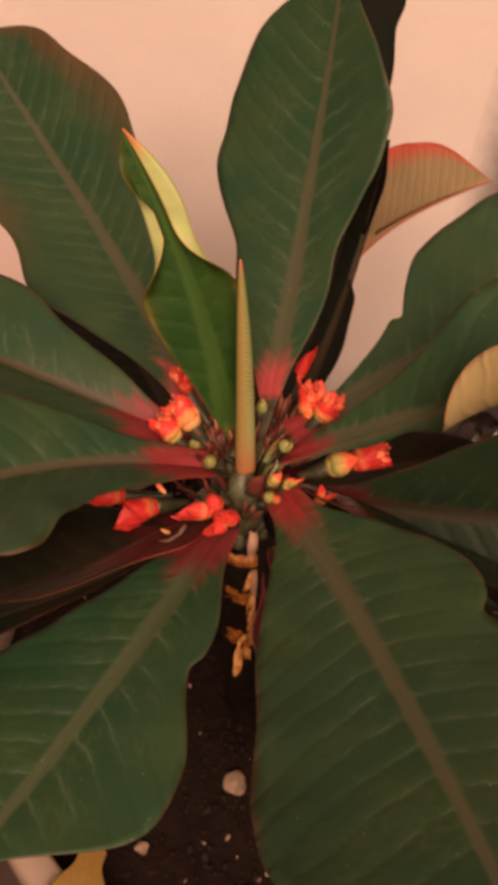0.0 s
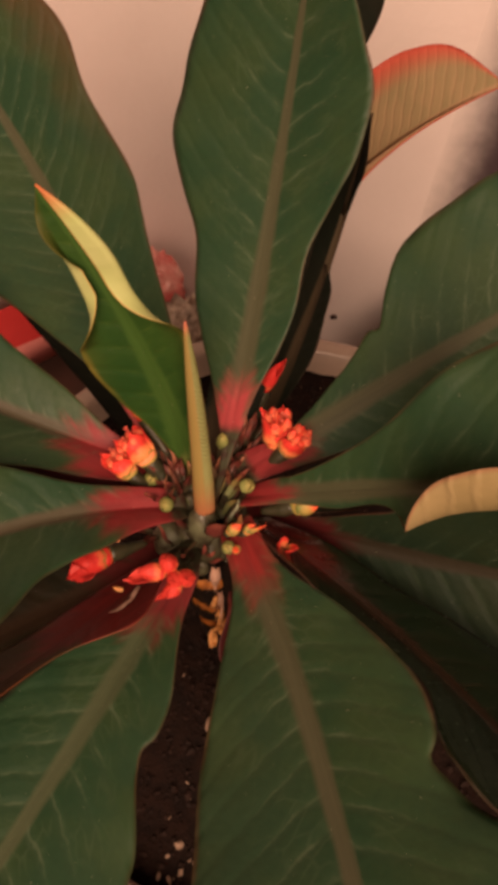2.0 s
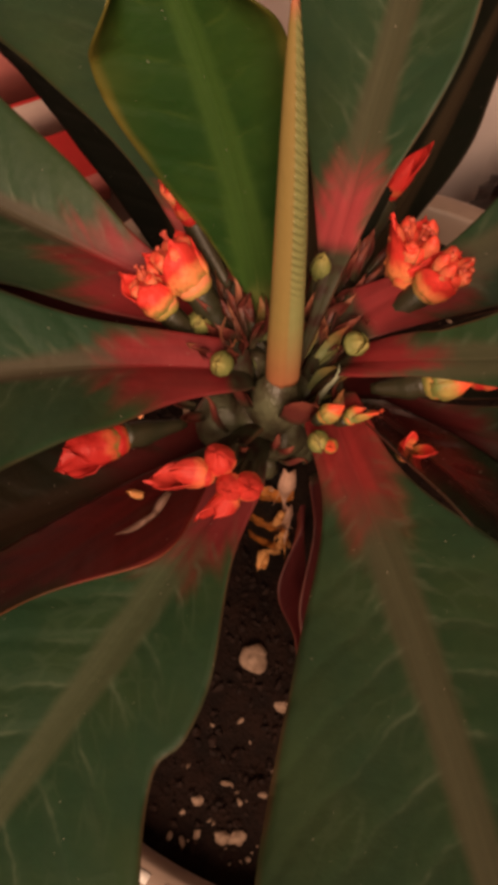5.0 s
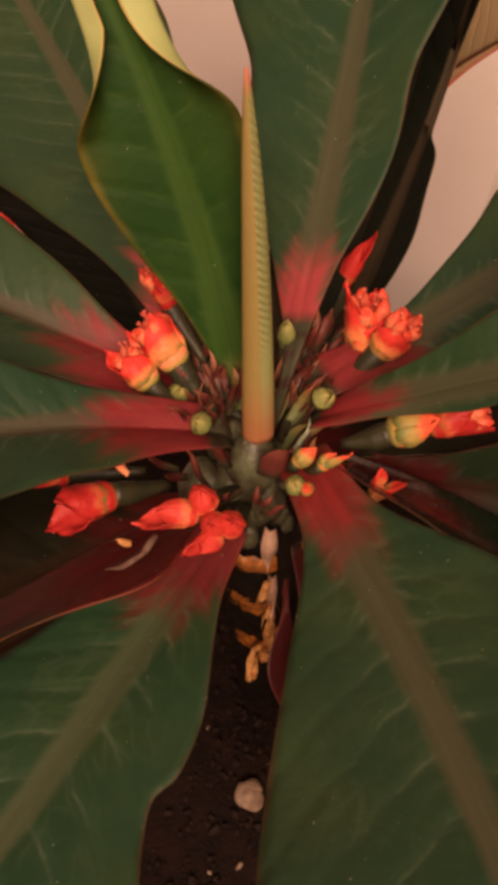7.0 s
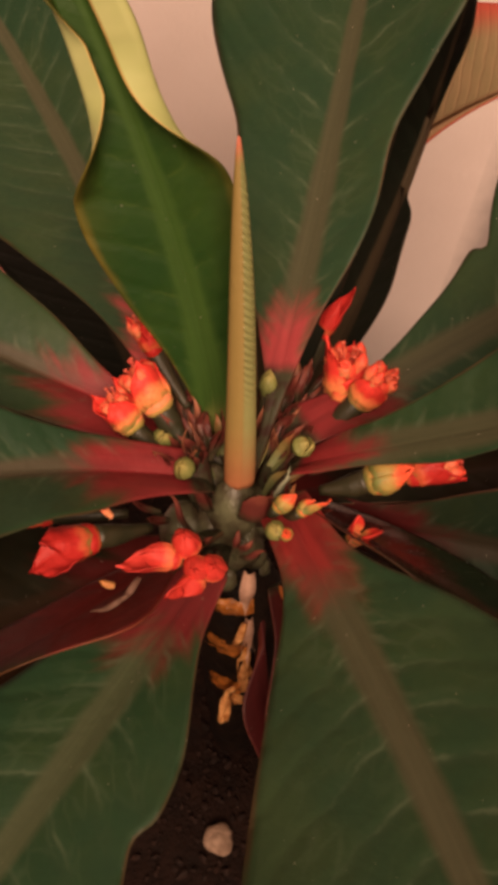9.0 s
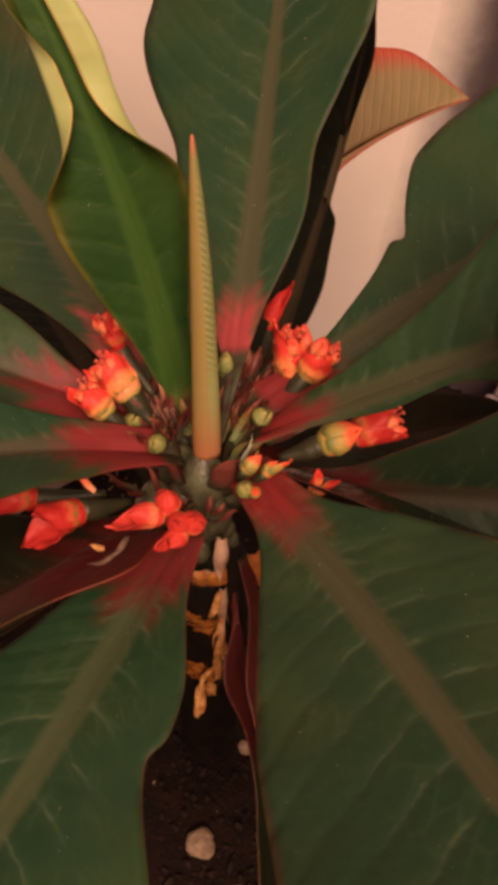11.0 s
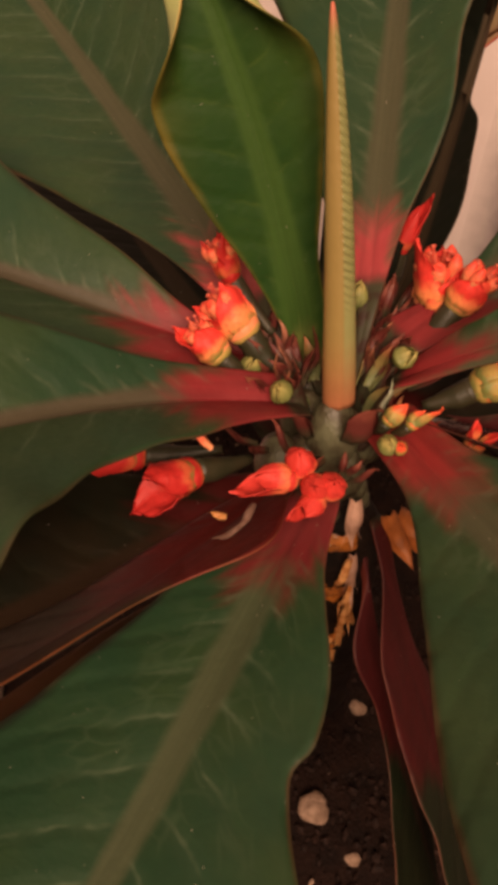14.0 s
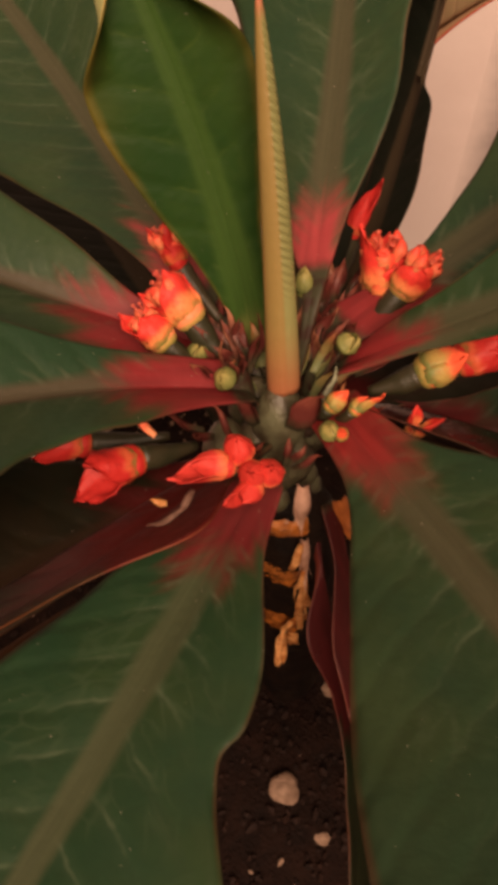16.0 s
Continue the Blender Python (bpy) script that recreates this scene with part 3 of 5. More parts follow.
def build_stem():
    way = smooth_path(STEM[1:], 8)
    verts, faces, share = [], [], []
    sides = 36
    x = Vector((1, 0, 0))
    for i, p in enumerate(way):
        d = (way[min(i + 1, len(way) - 1)] - way[max(i - 1, 0)]).normalized()
        x = (x - d * x.dot(d)).normalized()
        y = d.cross(x)
        q = i / (len(way) - 1)
        for k in range(sides):
            a = 2 * math.pi * k / sides
            ring = math.sin(q * 70 + 5 * a / math.pi) * 0.045
            r = 0.0072 * (0.35 + 0.65 * min(1.0, q / 0.14)) * (1 + ring + 0.10 * noise.noise(Vector((math.cos(a) * 2, math.sin(a) * 2, q * 22))))
            verts.append(p + x * (r * math.cos(a)) + y * (r * math.sin(a)))
    for i in range(len(way) - 1):
        for k in range(sides):
            a, b = i * sides + k, i * sides + (k + 1) % sides
            faces.append((a, b, b + sides, a + sides))
    faces.append(tuple(reversed(range(sides))))
    faces.append(tuple(range((len(way) - 1) * sides, len(way) * sides)))
    on_plant(mesh_object("stem", verts, faces, [bark_mat]))


build_stem()


def build_crown():
    """The lumpy grey-green growing head in which leaf and flower feet sit: a column with swollen leaf cushions."""
    bm = bmesh.new()
    rnd = random.Random(21)
    spots = [(0, 0.4, 322, 5.0, 5.0, 9.0), (-0.2, -1.3, 327.0, 3.9, 3.5, 9.0), (-3.4, -1.2, 323.5, 3.6, 3.6, 6.0), (1.6, -1.8, 322.5, 3.6, 3.4, 6.0), (-7.0, -2.0, 324.0, 4.0, 4.2, 5.0), (5.5, 3.0, 326.0, 4.2, 4.2, 5.0), (-4.0, 4.0, 328.0, 3.6, 3.6, 4.5)]
    for k in range(15):
        a, z = k * 2.4 + rnd.uniform(-0.2, 0.2), 315 + 0.85 * k
        r = 5.2 - 0.12 * k
        spots.append((r * math.cos(a), r * math.sin(a), z, rnd.uniform(1.6, 2.5), rnd.uniform(1.6, 2.5), rnd.uniform(2.2, 3.4)))
    for x, y, z, sx, sy, sz in spots:
        got = bmesh.ops.create_icosphere(bm, subdivisions=3, radius=1.0)["verts"]
        for w in got:
            n = 1 + 0.15 * noise.noise(w.co * 1.7 + Vector((x, y, z))) + 0.03 * noise.noise(w.co * 5.0 + Vector((z, x, y)))
            w.co = Vector((x + w.co.x * sx * n, y + w.co.y * sy * n, z + w.co.z * sz * n)) / 1000
    on_plant(part("crown", bm, crown_mat, None))


build_crown()



def stem_axis(z):
    """The stem's middle at a height, in millimetres."""
    rows = sorted(STEM, key=lambda r: r[2])
    zs = [r[2] * 1000 for r in rows]
    return np.array([np.interp(z, zs, [r[0] * 1000 for r in rows]), np.interp(z, zs, [r[1] * 1000 for r in rows]), z])


KNOTS = np.array([0, .1, .25, .4, .55, .7, .82, .93, 1.0])


def spline(values, x):
    v = np.array(values, dtype=float)
    m = np.gradient(v, KNOTS)
    i = np.clip(np.searchsorted(KNOTS, x, side="right") - 1, 0, len(KNOTS) - 2)
    h = KNOTS[i + 1] - KNOTS[i]
    s = (x - KNOTS[i]) / h
    return (2 * s**3 - 3 * s**2 + 1) * v[i] + (s**3 - 2 * s**2 + s) * h * m[i] + (-2 * s**3 + 3 * s**2) * v[i + 1] + (s**3 - s**2) * h * m[i + 1]


def build_leaf(name, base, az, e0, e1, a1, length, roll, twist, fold, left, right, mats, curl=(0, 0), curl_from=0.5, curl_pow=2.2, ripple=0.6, seed=0, label="",
               rows=104, half=11, thick=0.00045, foot=4.0, notch=(), petiole=True, crease=None, window=None, cant=(0, 0)):
    """A leaf in millimetres and degrees: it leaves base towards az at rise e0, bends by e1 and a1, and turns by roll and twist.
    left, right: half-widths on the way. fold lifts both halves, cant tilts each one alone; curl rolls the margins over beyond curl_from."""
    t = np.linspace(0, 1, rows)
    az_, el = np.radians(az + a1 * t), np.radians(e0 + e1 * t)
    d = np.stack([np.cos(el) * np.cos(az_), np.cos(el) * np.sin(az_), np.sin(el)], -1)
    c = np.concatenate([np.zeros((1, 3)), np.cumsum((d[1:] + d[:-1]) / 2, 0)]) * length / (rows - 1) + np.array(base)
    s = np.stack([-np.sin(az_), np.cos(az_), 0 * az_], -1)
    n = np.cross(d, s)
    ro = np.radians(roll + twist * t)[:, None]
    s, n = s * np.cos(ro) + n * np.sin(ro), n * np.cos(ro) - s * np.sin(ro)
    rnd = random.Random(seed)
    ph = [rnd.uniform(0, 6.28) for _ in range(6)]
    cols = 2 * half + 1
    grid = np.zeros((rows, cols, 3))
    acr = np.zeros((rows, cols))
    frac = np.zeros((rows, cols))
    grid[:, half] = c
    ease = np.clip((t - curl_from) / 0.25, 0, 1)
    ease = ease * ease * (3 - 2 * ease)
    for sign, widths, cu, p0 in ((1, left, curl[0], 0), (-1, right, curl[1], 3)):
        w = np.maximum(spline([foot, *widths, 0.0], t), 0.25)
        for side, t0, depth, run in notch:
            if side == sign:
                on = 1 / (1 + np.exp(-(t - t0) / 0.009))
                w = w - depth * (on * np.exp(-np.maximum(t - t0, 0) / run) - 0.3 * (1 - on) * np.exp(np.minimum(t - t0, 0) / run))
        w = np.maximum(w, 0.25)
        w[-1] = 0.05
        pos = c.copy()
        turn = np.radians(cu) * ease
        if window is not None and sign > 0:
            turn = np.radians(cu) * np.interp(t, window, (0, 1, 1, 0))
        for k in range(1, half + 1):
            q = (k - 0.5) / half
            ang = np.radians(fold * (1 - 0.35 * q) + cant[0 if sign > 0 else 1] * np.clip(t / 0.15, 0, 1)) + turn * (q ** curl_pow if crease is None else np.clip((q - crease) / 0.24, 0, 1) ** 2 * (3 - 2 * np.clip((q - crease) / 0.24, 0, 1)))
            wave = ripple * np.minimum(w / 12.0, 1.0) * q ** 2
            lift = wave * (np.sin(t * 23 + ph[p0]) * 0.10 + np.sin(t * 47 + ph[p0 + 1]) * 0.06 + np.sin(t * 11 + ph[p0 + 2]) * 0.08)
            ang = ang + lift
            pos = pos + (w / half)[:, None] * (sign * s * np.cos(ang)[:, None] + n * np.sin(ang)[:, None])
            j = half + (k if sign > 0 else -k)
            grid[:, j] = pos
            acr[:, j] = sign * w * k / half
            frac[:, j] = sign * k / half
    # the foot: the leaf's base runs on into the stem
    pre = 9
    up_z = min(base[2] - 5.0, 328.0)
    axis = stem_axis(up_z)
    gap = c[0] - axis
    start = axis + np.array([gap[0], gap[1], 0]) / max(math.hypot(gap[0], gap[1]), 1e-6) * 3.5
    q = np.linspace(0, 1, pre + 1)[:-1, None]
    span = np.linalg.norm(c[0] - start)
    way = start * (1 - q) ** 2 * (1 + 2 * q) + c[0] * q ** 2 * (3 - 2 * q) + d[0] * span * (q ** 3 - q ** 2)
    if not petiole:
        way = c[0] - d[0] * span * 0.0 - (1 - q) * d[0] * 6.0
        span = 6.0
    squeeze = 0.30 + 0.70 * q[:, :, None] ** 2.5
    head = way[:, None, :] + (grid[0] - c[0])[None] * squeeze
    grid = np.concatenate([head, grid])
    acr = np.concatenate([acr[:1] * squeeze[:, :, 0], acr])
    frac = np.concatenate([np.repeat(frac[:1], pre, 0), frac])
    t = np.concatenate([-(1 - q[:, 0]) * span / length, t])
    rows = rows + pre
    # groove along the midrib, ridge below
    tu = np.gradient(grid, axis=0)
    tv = np.gradient(grid, axis=1)
    nn = np.cross(tu, tv)
    nn /= np.maximum(np.linalg.norm(nn, axis=2, keepdims=True), 1e-9)
    ridge = np.exp(-(acr / 1.5) ** 2) * np.clip(1 - t, 0, 1)[:, None] * 1.0
    th = (thick * 1000 * (1 - 0.75 * np.abs(frac) ** 3) + 0.1) / 2
    up, lo = grid + nn * th[..., None], grid - nn * (th + ridge)[..., None]
    verts = np.concatenate([up.reshape(-1, 3), lo.reshape(-1, 3)]) / 1000
    nv = rows * cols
    faces, slots = [], []
    for i in range(rows - 1):
        for j in range(cols - 1):
            a = i * cols + j
            faces.append((a, a + cols, a + cols + 1, a + 1))
            slots.append(0)
            faces.append((nv + a, nv + a + 1, nv + a + cols + 1, nv + a + cols))
            slots.append(1)
    rim = [(0, j) for j in range(cols)] + [(i, cols - 1) for i in range(1, rows)] + [(rows - 1, j) for j in range(cols - 2, -1, -1)] + [(i, 0) for i in range(rows - 2, 0, -1)]
    for k, (i, j) in enumerate(rim):
        i2, j2 = rim[(k + 1) % len(rim)]
        a, b = i * cols + j, i2 * cols + j2
        faces.append((a, b, nv + b, nv + a))
        slots.append(0)
    blade = np.stack([frac, np.repeat(t[:, None], cols, 1)], -1).reshape(-1, 2)
    metric = np.stack([acr, np.repeat((t * length)[:, None], cols, 1)], -1).reshape(-1, 2) + np.array([[0, seed * 37.0]])
    ob = mesh_object(name, verts, faces, list(mats), None, True, slots, {"blade": np.concatenate([blade, blade]), "metric": np.concatenate([metric, metric])})
    # the hidden seed offset keeps leaves from sharing one pattern
    on_plant(ob)
    return tagged(ob, label)


build_leaf("leaf", (3.7, 10.8, 344.0), 82.8, 20.3, 48.7, 3.6, 109.2, -19.4, -21.4, 8.7, (5.6, 13.0, 17.2, 26.1, 26.9, 23.3, 14.9), (4.0, 9.6, 11.2, 18.7, 19.9, 14.6, 6.1),
           (leaf_long, under_dark), ripple=0.8, foot=1.5, seed=1, label="upright green leaf with pink-red foot")  # back
build_leaf("leaf", (-12.0, 18.0, 337.1), 112.7, -1.5, 36.3, 26.9, 150.1, -16.6, -25.4, 15.8, (7.3, 16.0, 25.5, 22.9, 27.6, 21.8, 11.9), (10.6, 15.4, 21.5, 22.3, 26.5, 21.7, 15.0),
           (leaf_tinged, under_dark), seed=2)  # back left
build_leaf("leaf", (-9.0, 10.5, 331.7), 171.7, 12.9, -7.6, -11.9, 104.9, -22.5, 47.4, 35.7, (7.8, 13.2, 23.2, 27.0, 25.5, 20.0, 11.0), (3.4, 9.4, 14.4, 21.2, 20.2, 17.6, 10.4),
           (leaf_side, under_dark), seed=3)  # left upper
build_leaf("leaf", (-5.5, 0.3, 333.7), 194.1, 16.5, -9.8, 41.0, 86.0, -5.2, -0.6, 33.4, (6.4, 11.9, 16.1, 25.1, 31.8, 25.1, 13.2), (4.5, 6.6, 12.7, 18.9, 22.2, 19.3, 11.2),
           (leaf_side, under_dark), seed=4)  # left lower
build_leaf("leaf", (-3.2, -11.8, 328.2), 244.9, -4.8, 15.6, 0.6, 96.4, 18.9, -29.8, 10.3, (6.0, 12.3, 14.4, 21.1, 19.1, 3.1, 1.4), (8.0, 12.2, 16.6, 21.5, 23.3, 19.5, 11.1),
           (leaf_broad, under_dark), notch=((1, 0.35, 2.2, 0.05),), seed=5)  # front left
build_leaf("leaf", (7.0, -3.1, 333.8), 291.8, 12.0, 20.0, -21.1, 128.5, 25.6, -9.8, 22.3, (5.3, 14.3, 20.7, 20.4, 36.1, 28.1, 14.6), (5.1, 12.5, 19.3, 22.8, 26.1, 24.0, 14.7),
           (leaf_front, under_dark), notch=((1, 0.485, 6.0, 0.018),), seed=6)  # front right
build_leaf("leaf", (12.2, 5.9, 323.2), 337.2, 18.0, 4.1, 9.6, 111.1, 59.1, 25.1, 19.8, (3.6, 10.2, 19.0, 27.4, 26.8, 20.9, 11.4), (4.5, 8.3, 18.9, 23.5, 23.9, 19.6, 11.1),
           (leaf_deep, under_dark), seed=7)  # right lower
build_leaf("leaf", (11.5, -2.0, 333.2), 318.2, 14.7, 2.6, -22.3, 121.7, -32.2, -5.6, 15.9, (8.5, 10.8, 17.4, 22.3, 23.1, 19.2, 11.0), (7.5, 10.9, 9.3, 26.5, 26.0, 20.5, 11.4),
           (leaf_gloss, under_dark), seed=8, label="dark glossy lower leaf")  # right under
build_leaf("leaf", (8.5, 1.7, 337.9), -17.5, 43.5, -2.0, -22.9, 92.5, -7.0, -73.8, 15.0, (3.4, 6.0, 11.4, 21.2, 25.7, 19.9, 11.8), (2.0, 3.5, 3.9, 16.2, 17.0, 10.5, 9.0),
           (leaf_top, under_tan), curl=(0, 109), curl_from=0.38, curl_pow=0.97, cant=(87, -70), foot=2.8, seed=9, label="green leaf with a curled-over tan margin")  # right curled
build_leaf("leaf", (9.1, 8.3, 339.7), 30.3, 22.7, -5.1, -0.3, 94.2, -2.0, 22.0, 9.7, (2.7, 6.4, 13.0, 24.5, 27.0, 27.5, 26.0), (5.5, 8.5, 10.5, 12.0, 12.0, 10.0, 6.0),
           (leaf_top, under_dark), notch=((1, 0.40, 5.0, 0.024),), cant=(0, -25), seed=10)  # right upper
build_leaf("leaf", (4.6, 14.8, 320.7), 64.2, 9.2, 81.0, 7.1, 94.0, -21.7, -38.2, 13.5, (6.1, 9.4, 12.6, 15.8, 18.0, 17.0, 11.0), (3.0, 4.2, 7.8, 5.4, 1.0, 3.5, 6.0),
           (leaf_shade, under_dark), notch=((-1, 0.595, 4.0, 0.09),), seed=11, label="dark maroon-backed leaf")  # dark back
build_leaf("leaf", (-9.5, -14.7, 332.0), 228.1, 3.7, 49.4, 5.1, 109.9, 33.5, 29.9, 7.5, (11.0, 4.0, 6.0, 12.0, 14.0, 12.0, 8.0), (6.5, 9.0, 13.0, 14.5, 14.0, 11.5, 7.0),
           (leaf_russet, under_dark), seed=12, label="dull dark red lower leaf")  # left dark
build_leaf("leaf", (-7.0, -7.0, 312.0), 222.0, -4.0, -5.0, 0.0, 112.0, 0.0, 0.0, 8.0, (4.0, 10.0, 16.0, 20.0, 20.0, 16.0, 9.0), (3.0, 5.0, 6.0, 7.5, 9.0, 9.0, 6.0),
           (leaf_brown, under_dark), seed=13, label="drooping brownish old leaf")  # left brown
build_leaf("leaf", (6.1, -2.5, 311.2), 289.8, -53.0, -0.8, 16.8, 77.0, -19.8, -33.0, -4.1, (0.6, 0.3, 4.3, 4.5, 17.0, 15.2, 7.2), (-0.4, 6.1, 4.1, 6.2, 16.0, 20.7, 13.0),
           (leaf_droop, under_dark), foot=2.0, seed=14, label="narrow dark red drooping leaf")  # down
build_leaf("leaf", (9.0, -3.5, 313.0), 297.0, -50.0, -2.0, 14.0, 80.0, -20.0, -30.0, -2.0, (0.8, 0.8, 4.0, 5.0, 15.0, 14.0, 7.0), (2.5, 9.0, 11.0, 13.0, 17.0, 18.0, 12.0),
           (leaf_droop, under_dark), foot=2.0, seed=15, label="narrow dark red drooping leaf")  # down b
build_leaf("leaf", (1.1, 10.5, 331.8), 92.5, -3.6, 13.2, -62.6, 178.0, 87.2, -71.6, 40.0, (4.0, 5.0, 8.0, 13.0, 24.0, 22.5, 14.5), (4.0, 4.0, 4.0, 4.0, 2.0, 1.0, 0.6),
           (under_pale, under_pale), seed=16, label="tan-backed leaf with a red margin")  # far tip
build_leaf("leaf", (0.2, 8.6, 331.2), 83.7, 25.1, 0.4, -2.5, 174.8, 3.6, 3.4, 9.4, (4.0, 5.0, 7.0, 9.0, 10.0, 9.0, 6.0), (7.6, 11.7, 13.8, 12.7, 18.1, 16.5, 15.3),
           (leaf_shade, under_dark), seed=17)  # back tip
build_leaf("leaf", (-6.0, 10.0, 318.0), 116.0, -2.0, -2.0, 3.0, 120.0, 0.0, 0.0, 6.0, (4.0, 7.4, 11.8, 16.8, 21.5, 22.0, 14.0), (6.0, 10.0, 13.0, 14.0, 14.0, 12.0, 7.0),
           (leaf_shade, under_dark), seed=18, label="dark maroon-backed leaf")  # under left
build_leaf("leaf", (-3.2, 10.7, 329.8), 159.8, 78.6, -18.5, 16.5, 77.2, -57.7, -27.2, 13.4, (2.5, 5.2, 8.8, 10.6, 7.6, 5.6, 3.6), (3.7, 4.0, 6.8, 9.3, 7.6, 8.6, 4.8),
           (leaf_young, under_young), curl=(150, 172), curl_from=0.54, ripple=0.03, foot=1.6, crease=0.46, window=(0.58, 0.73, 0.80, 0.95), half=20, seed=19, label="young yellow-green leaf with rolled margins")  # young
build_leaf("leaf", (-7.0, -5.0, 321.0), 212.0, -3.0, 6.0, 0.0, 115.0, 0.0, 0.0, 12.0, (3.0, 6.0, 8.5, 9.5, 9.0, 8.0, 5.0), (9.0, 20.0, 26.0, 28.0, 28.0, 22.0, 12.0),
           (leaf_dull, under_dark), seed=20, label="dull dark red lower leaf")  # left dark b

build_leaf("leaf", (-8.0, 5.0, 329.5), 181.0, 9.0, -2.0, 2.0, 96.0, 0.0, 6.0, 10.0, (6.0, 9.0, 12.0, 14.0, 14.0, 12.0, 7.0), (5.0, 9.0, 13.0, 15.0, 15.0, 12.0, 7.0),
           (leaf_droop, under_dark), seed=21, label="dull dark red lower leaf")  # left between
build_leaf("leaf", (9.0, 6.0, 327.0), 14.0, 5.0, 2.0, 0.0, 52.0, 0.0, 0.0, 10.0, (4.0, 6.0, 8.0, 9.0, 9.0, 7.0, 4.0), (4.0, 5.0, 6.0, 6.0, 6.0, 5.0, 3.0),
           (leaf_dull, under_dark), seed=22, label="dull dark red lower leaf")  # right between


# ---- spear: the rolled youngest leaf ----
def build_spear():
    g = Graph("spear_lime_and_ochre")
    _, u, t = g.uv("blade")
    n = g.noise(g.obj(), 400.0, 4)
    lime, ochre = (0.24, 0.26, 0.10), (0.28, 0.205, 0.065)
    sidef = g.math("MULTIPLY", g.ramp(u, 0.76, 0.80), g.math("SUBTRACT", 1.0, g.ramp(u, 0.97, 1.0)))
    col = g.mix(sidef, ochre, lime)
    ribs = g.math("FRACT", g.math("ADD", g.math("MULTIPLY", t, 46.0), g.math("ADD", g.math("MULTIPLY", u, 7.0), g.math("MULTIPLY", n, 0.5))))
    ribf = g.ramp(g.math("ABSOLUTE", g.math("SUBTRACT", ribs, 0.5)), 0.1, 0.45)
    ribf = g.math("MULTIPLY", ribf, g.ramp(t, 0.25, 0.5))
    col = g.mix(g.math("MULTIPLY", g.math("MULTIPLY", ribf, sidef), 0.4), col, (0.20, 0.23, 0.08))
    col = g.mix(g.math("MULTIPLY", n, 0.3), col, (0.25, 0.17, 0.06))
    col = g.mix(g.math("SUBTRACT", 1.0, g.ramp(t, -0.05, 0.26)), col, (0.34, 0.12, 0.055))
    col = g.mix(g.ramp(t, 0.93, 1.0), col, (0.55, 0.16, 0.10))
    mat = g.done(col, 0.42, g.bump(g.math("ADD", g.math("MULTIPLY", ribf, sidef), g.math("MULTIPLY", n, 0.4)), 0.5, 0.0007), translucent=0.12)
    base, tip = Vector((0.0001, -0.0003, 0.3350)), Vector((-0.006, 0.009, 0.382))
    axis = tip - base
    side_x = Vector((1, 0, 0))
    side_x = (side_x - axis * side_x.dot(axis) / axis.length_squared).normalized()
    side_y = axis.normalized().cross(side_x)
    verts, faces, share = [], [], []
    rows, sides = 60, 32
    for i in range(rows + 1):
        t_ = i / rows
        r = 0.00202 * (1 - t_ ** 2.4) ** 0.8 * (0.90 + 0.08 * math.exp(-((t_ - 0.08) / 0.16) ** 2)) + 0.00015
        for k in range(sides):
            a = 2 * math.pi * k / sides
            step = 0.14 * ((k / sides + 0.22) % 1.0)
            q = r * (0.93 + step)
            bend = Vector((0.0004 * math.sin(t_ * 3.1), 0, 0))
            verts.append(base + axis * t_ + bend + side_x * (q * math.cos(a) * 1.05) + side_y * (q * math.sin(a) * 0.85))
            share.append((k / sides, t_))
    for i in range(rows):
        for k in range(sides):
            a, b = i * sides + k, i * sides + (k + 1) % sides
            faces.append((a, b, b + sides, a + sides))
    faces.append(tuple(reversed(range(sides))))
    faces.append(tuple(range(rows * sides, (rows + 1) * sides)))
    ob = mesh_object("leaf_spear", verts, faces, [mat], None, True, None, {"blade": share})
    on_plant(tagged(ob, "tightly rolled pale green young leaf"))


build_spear()


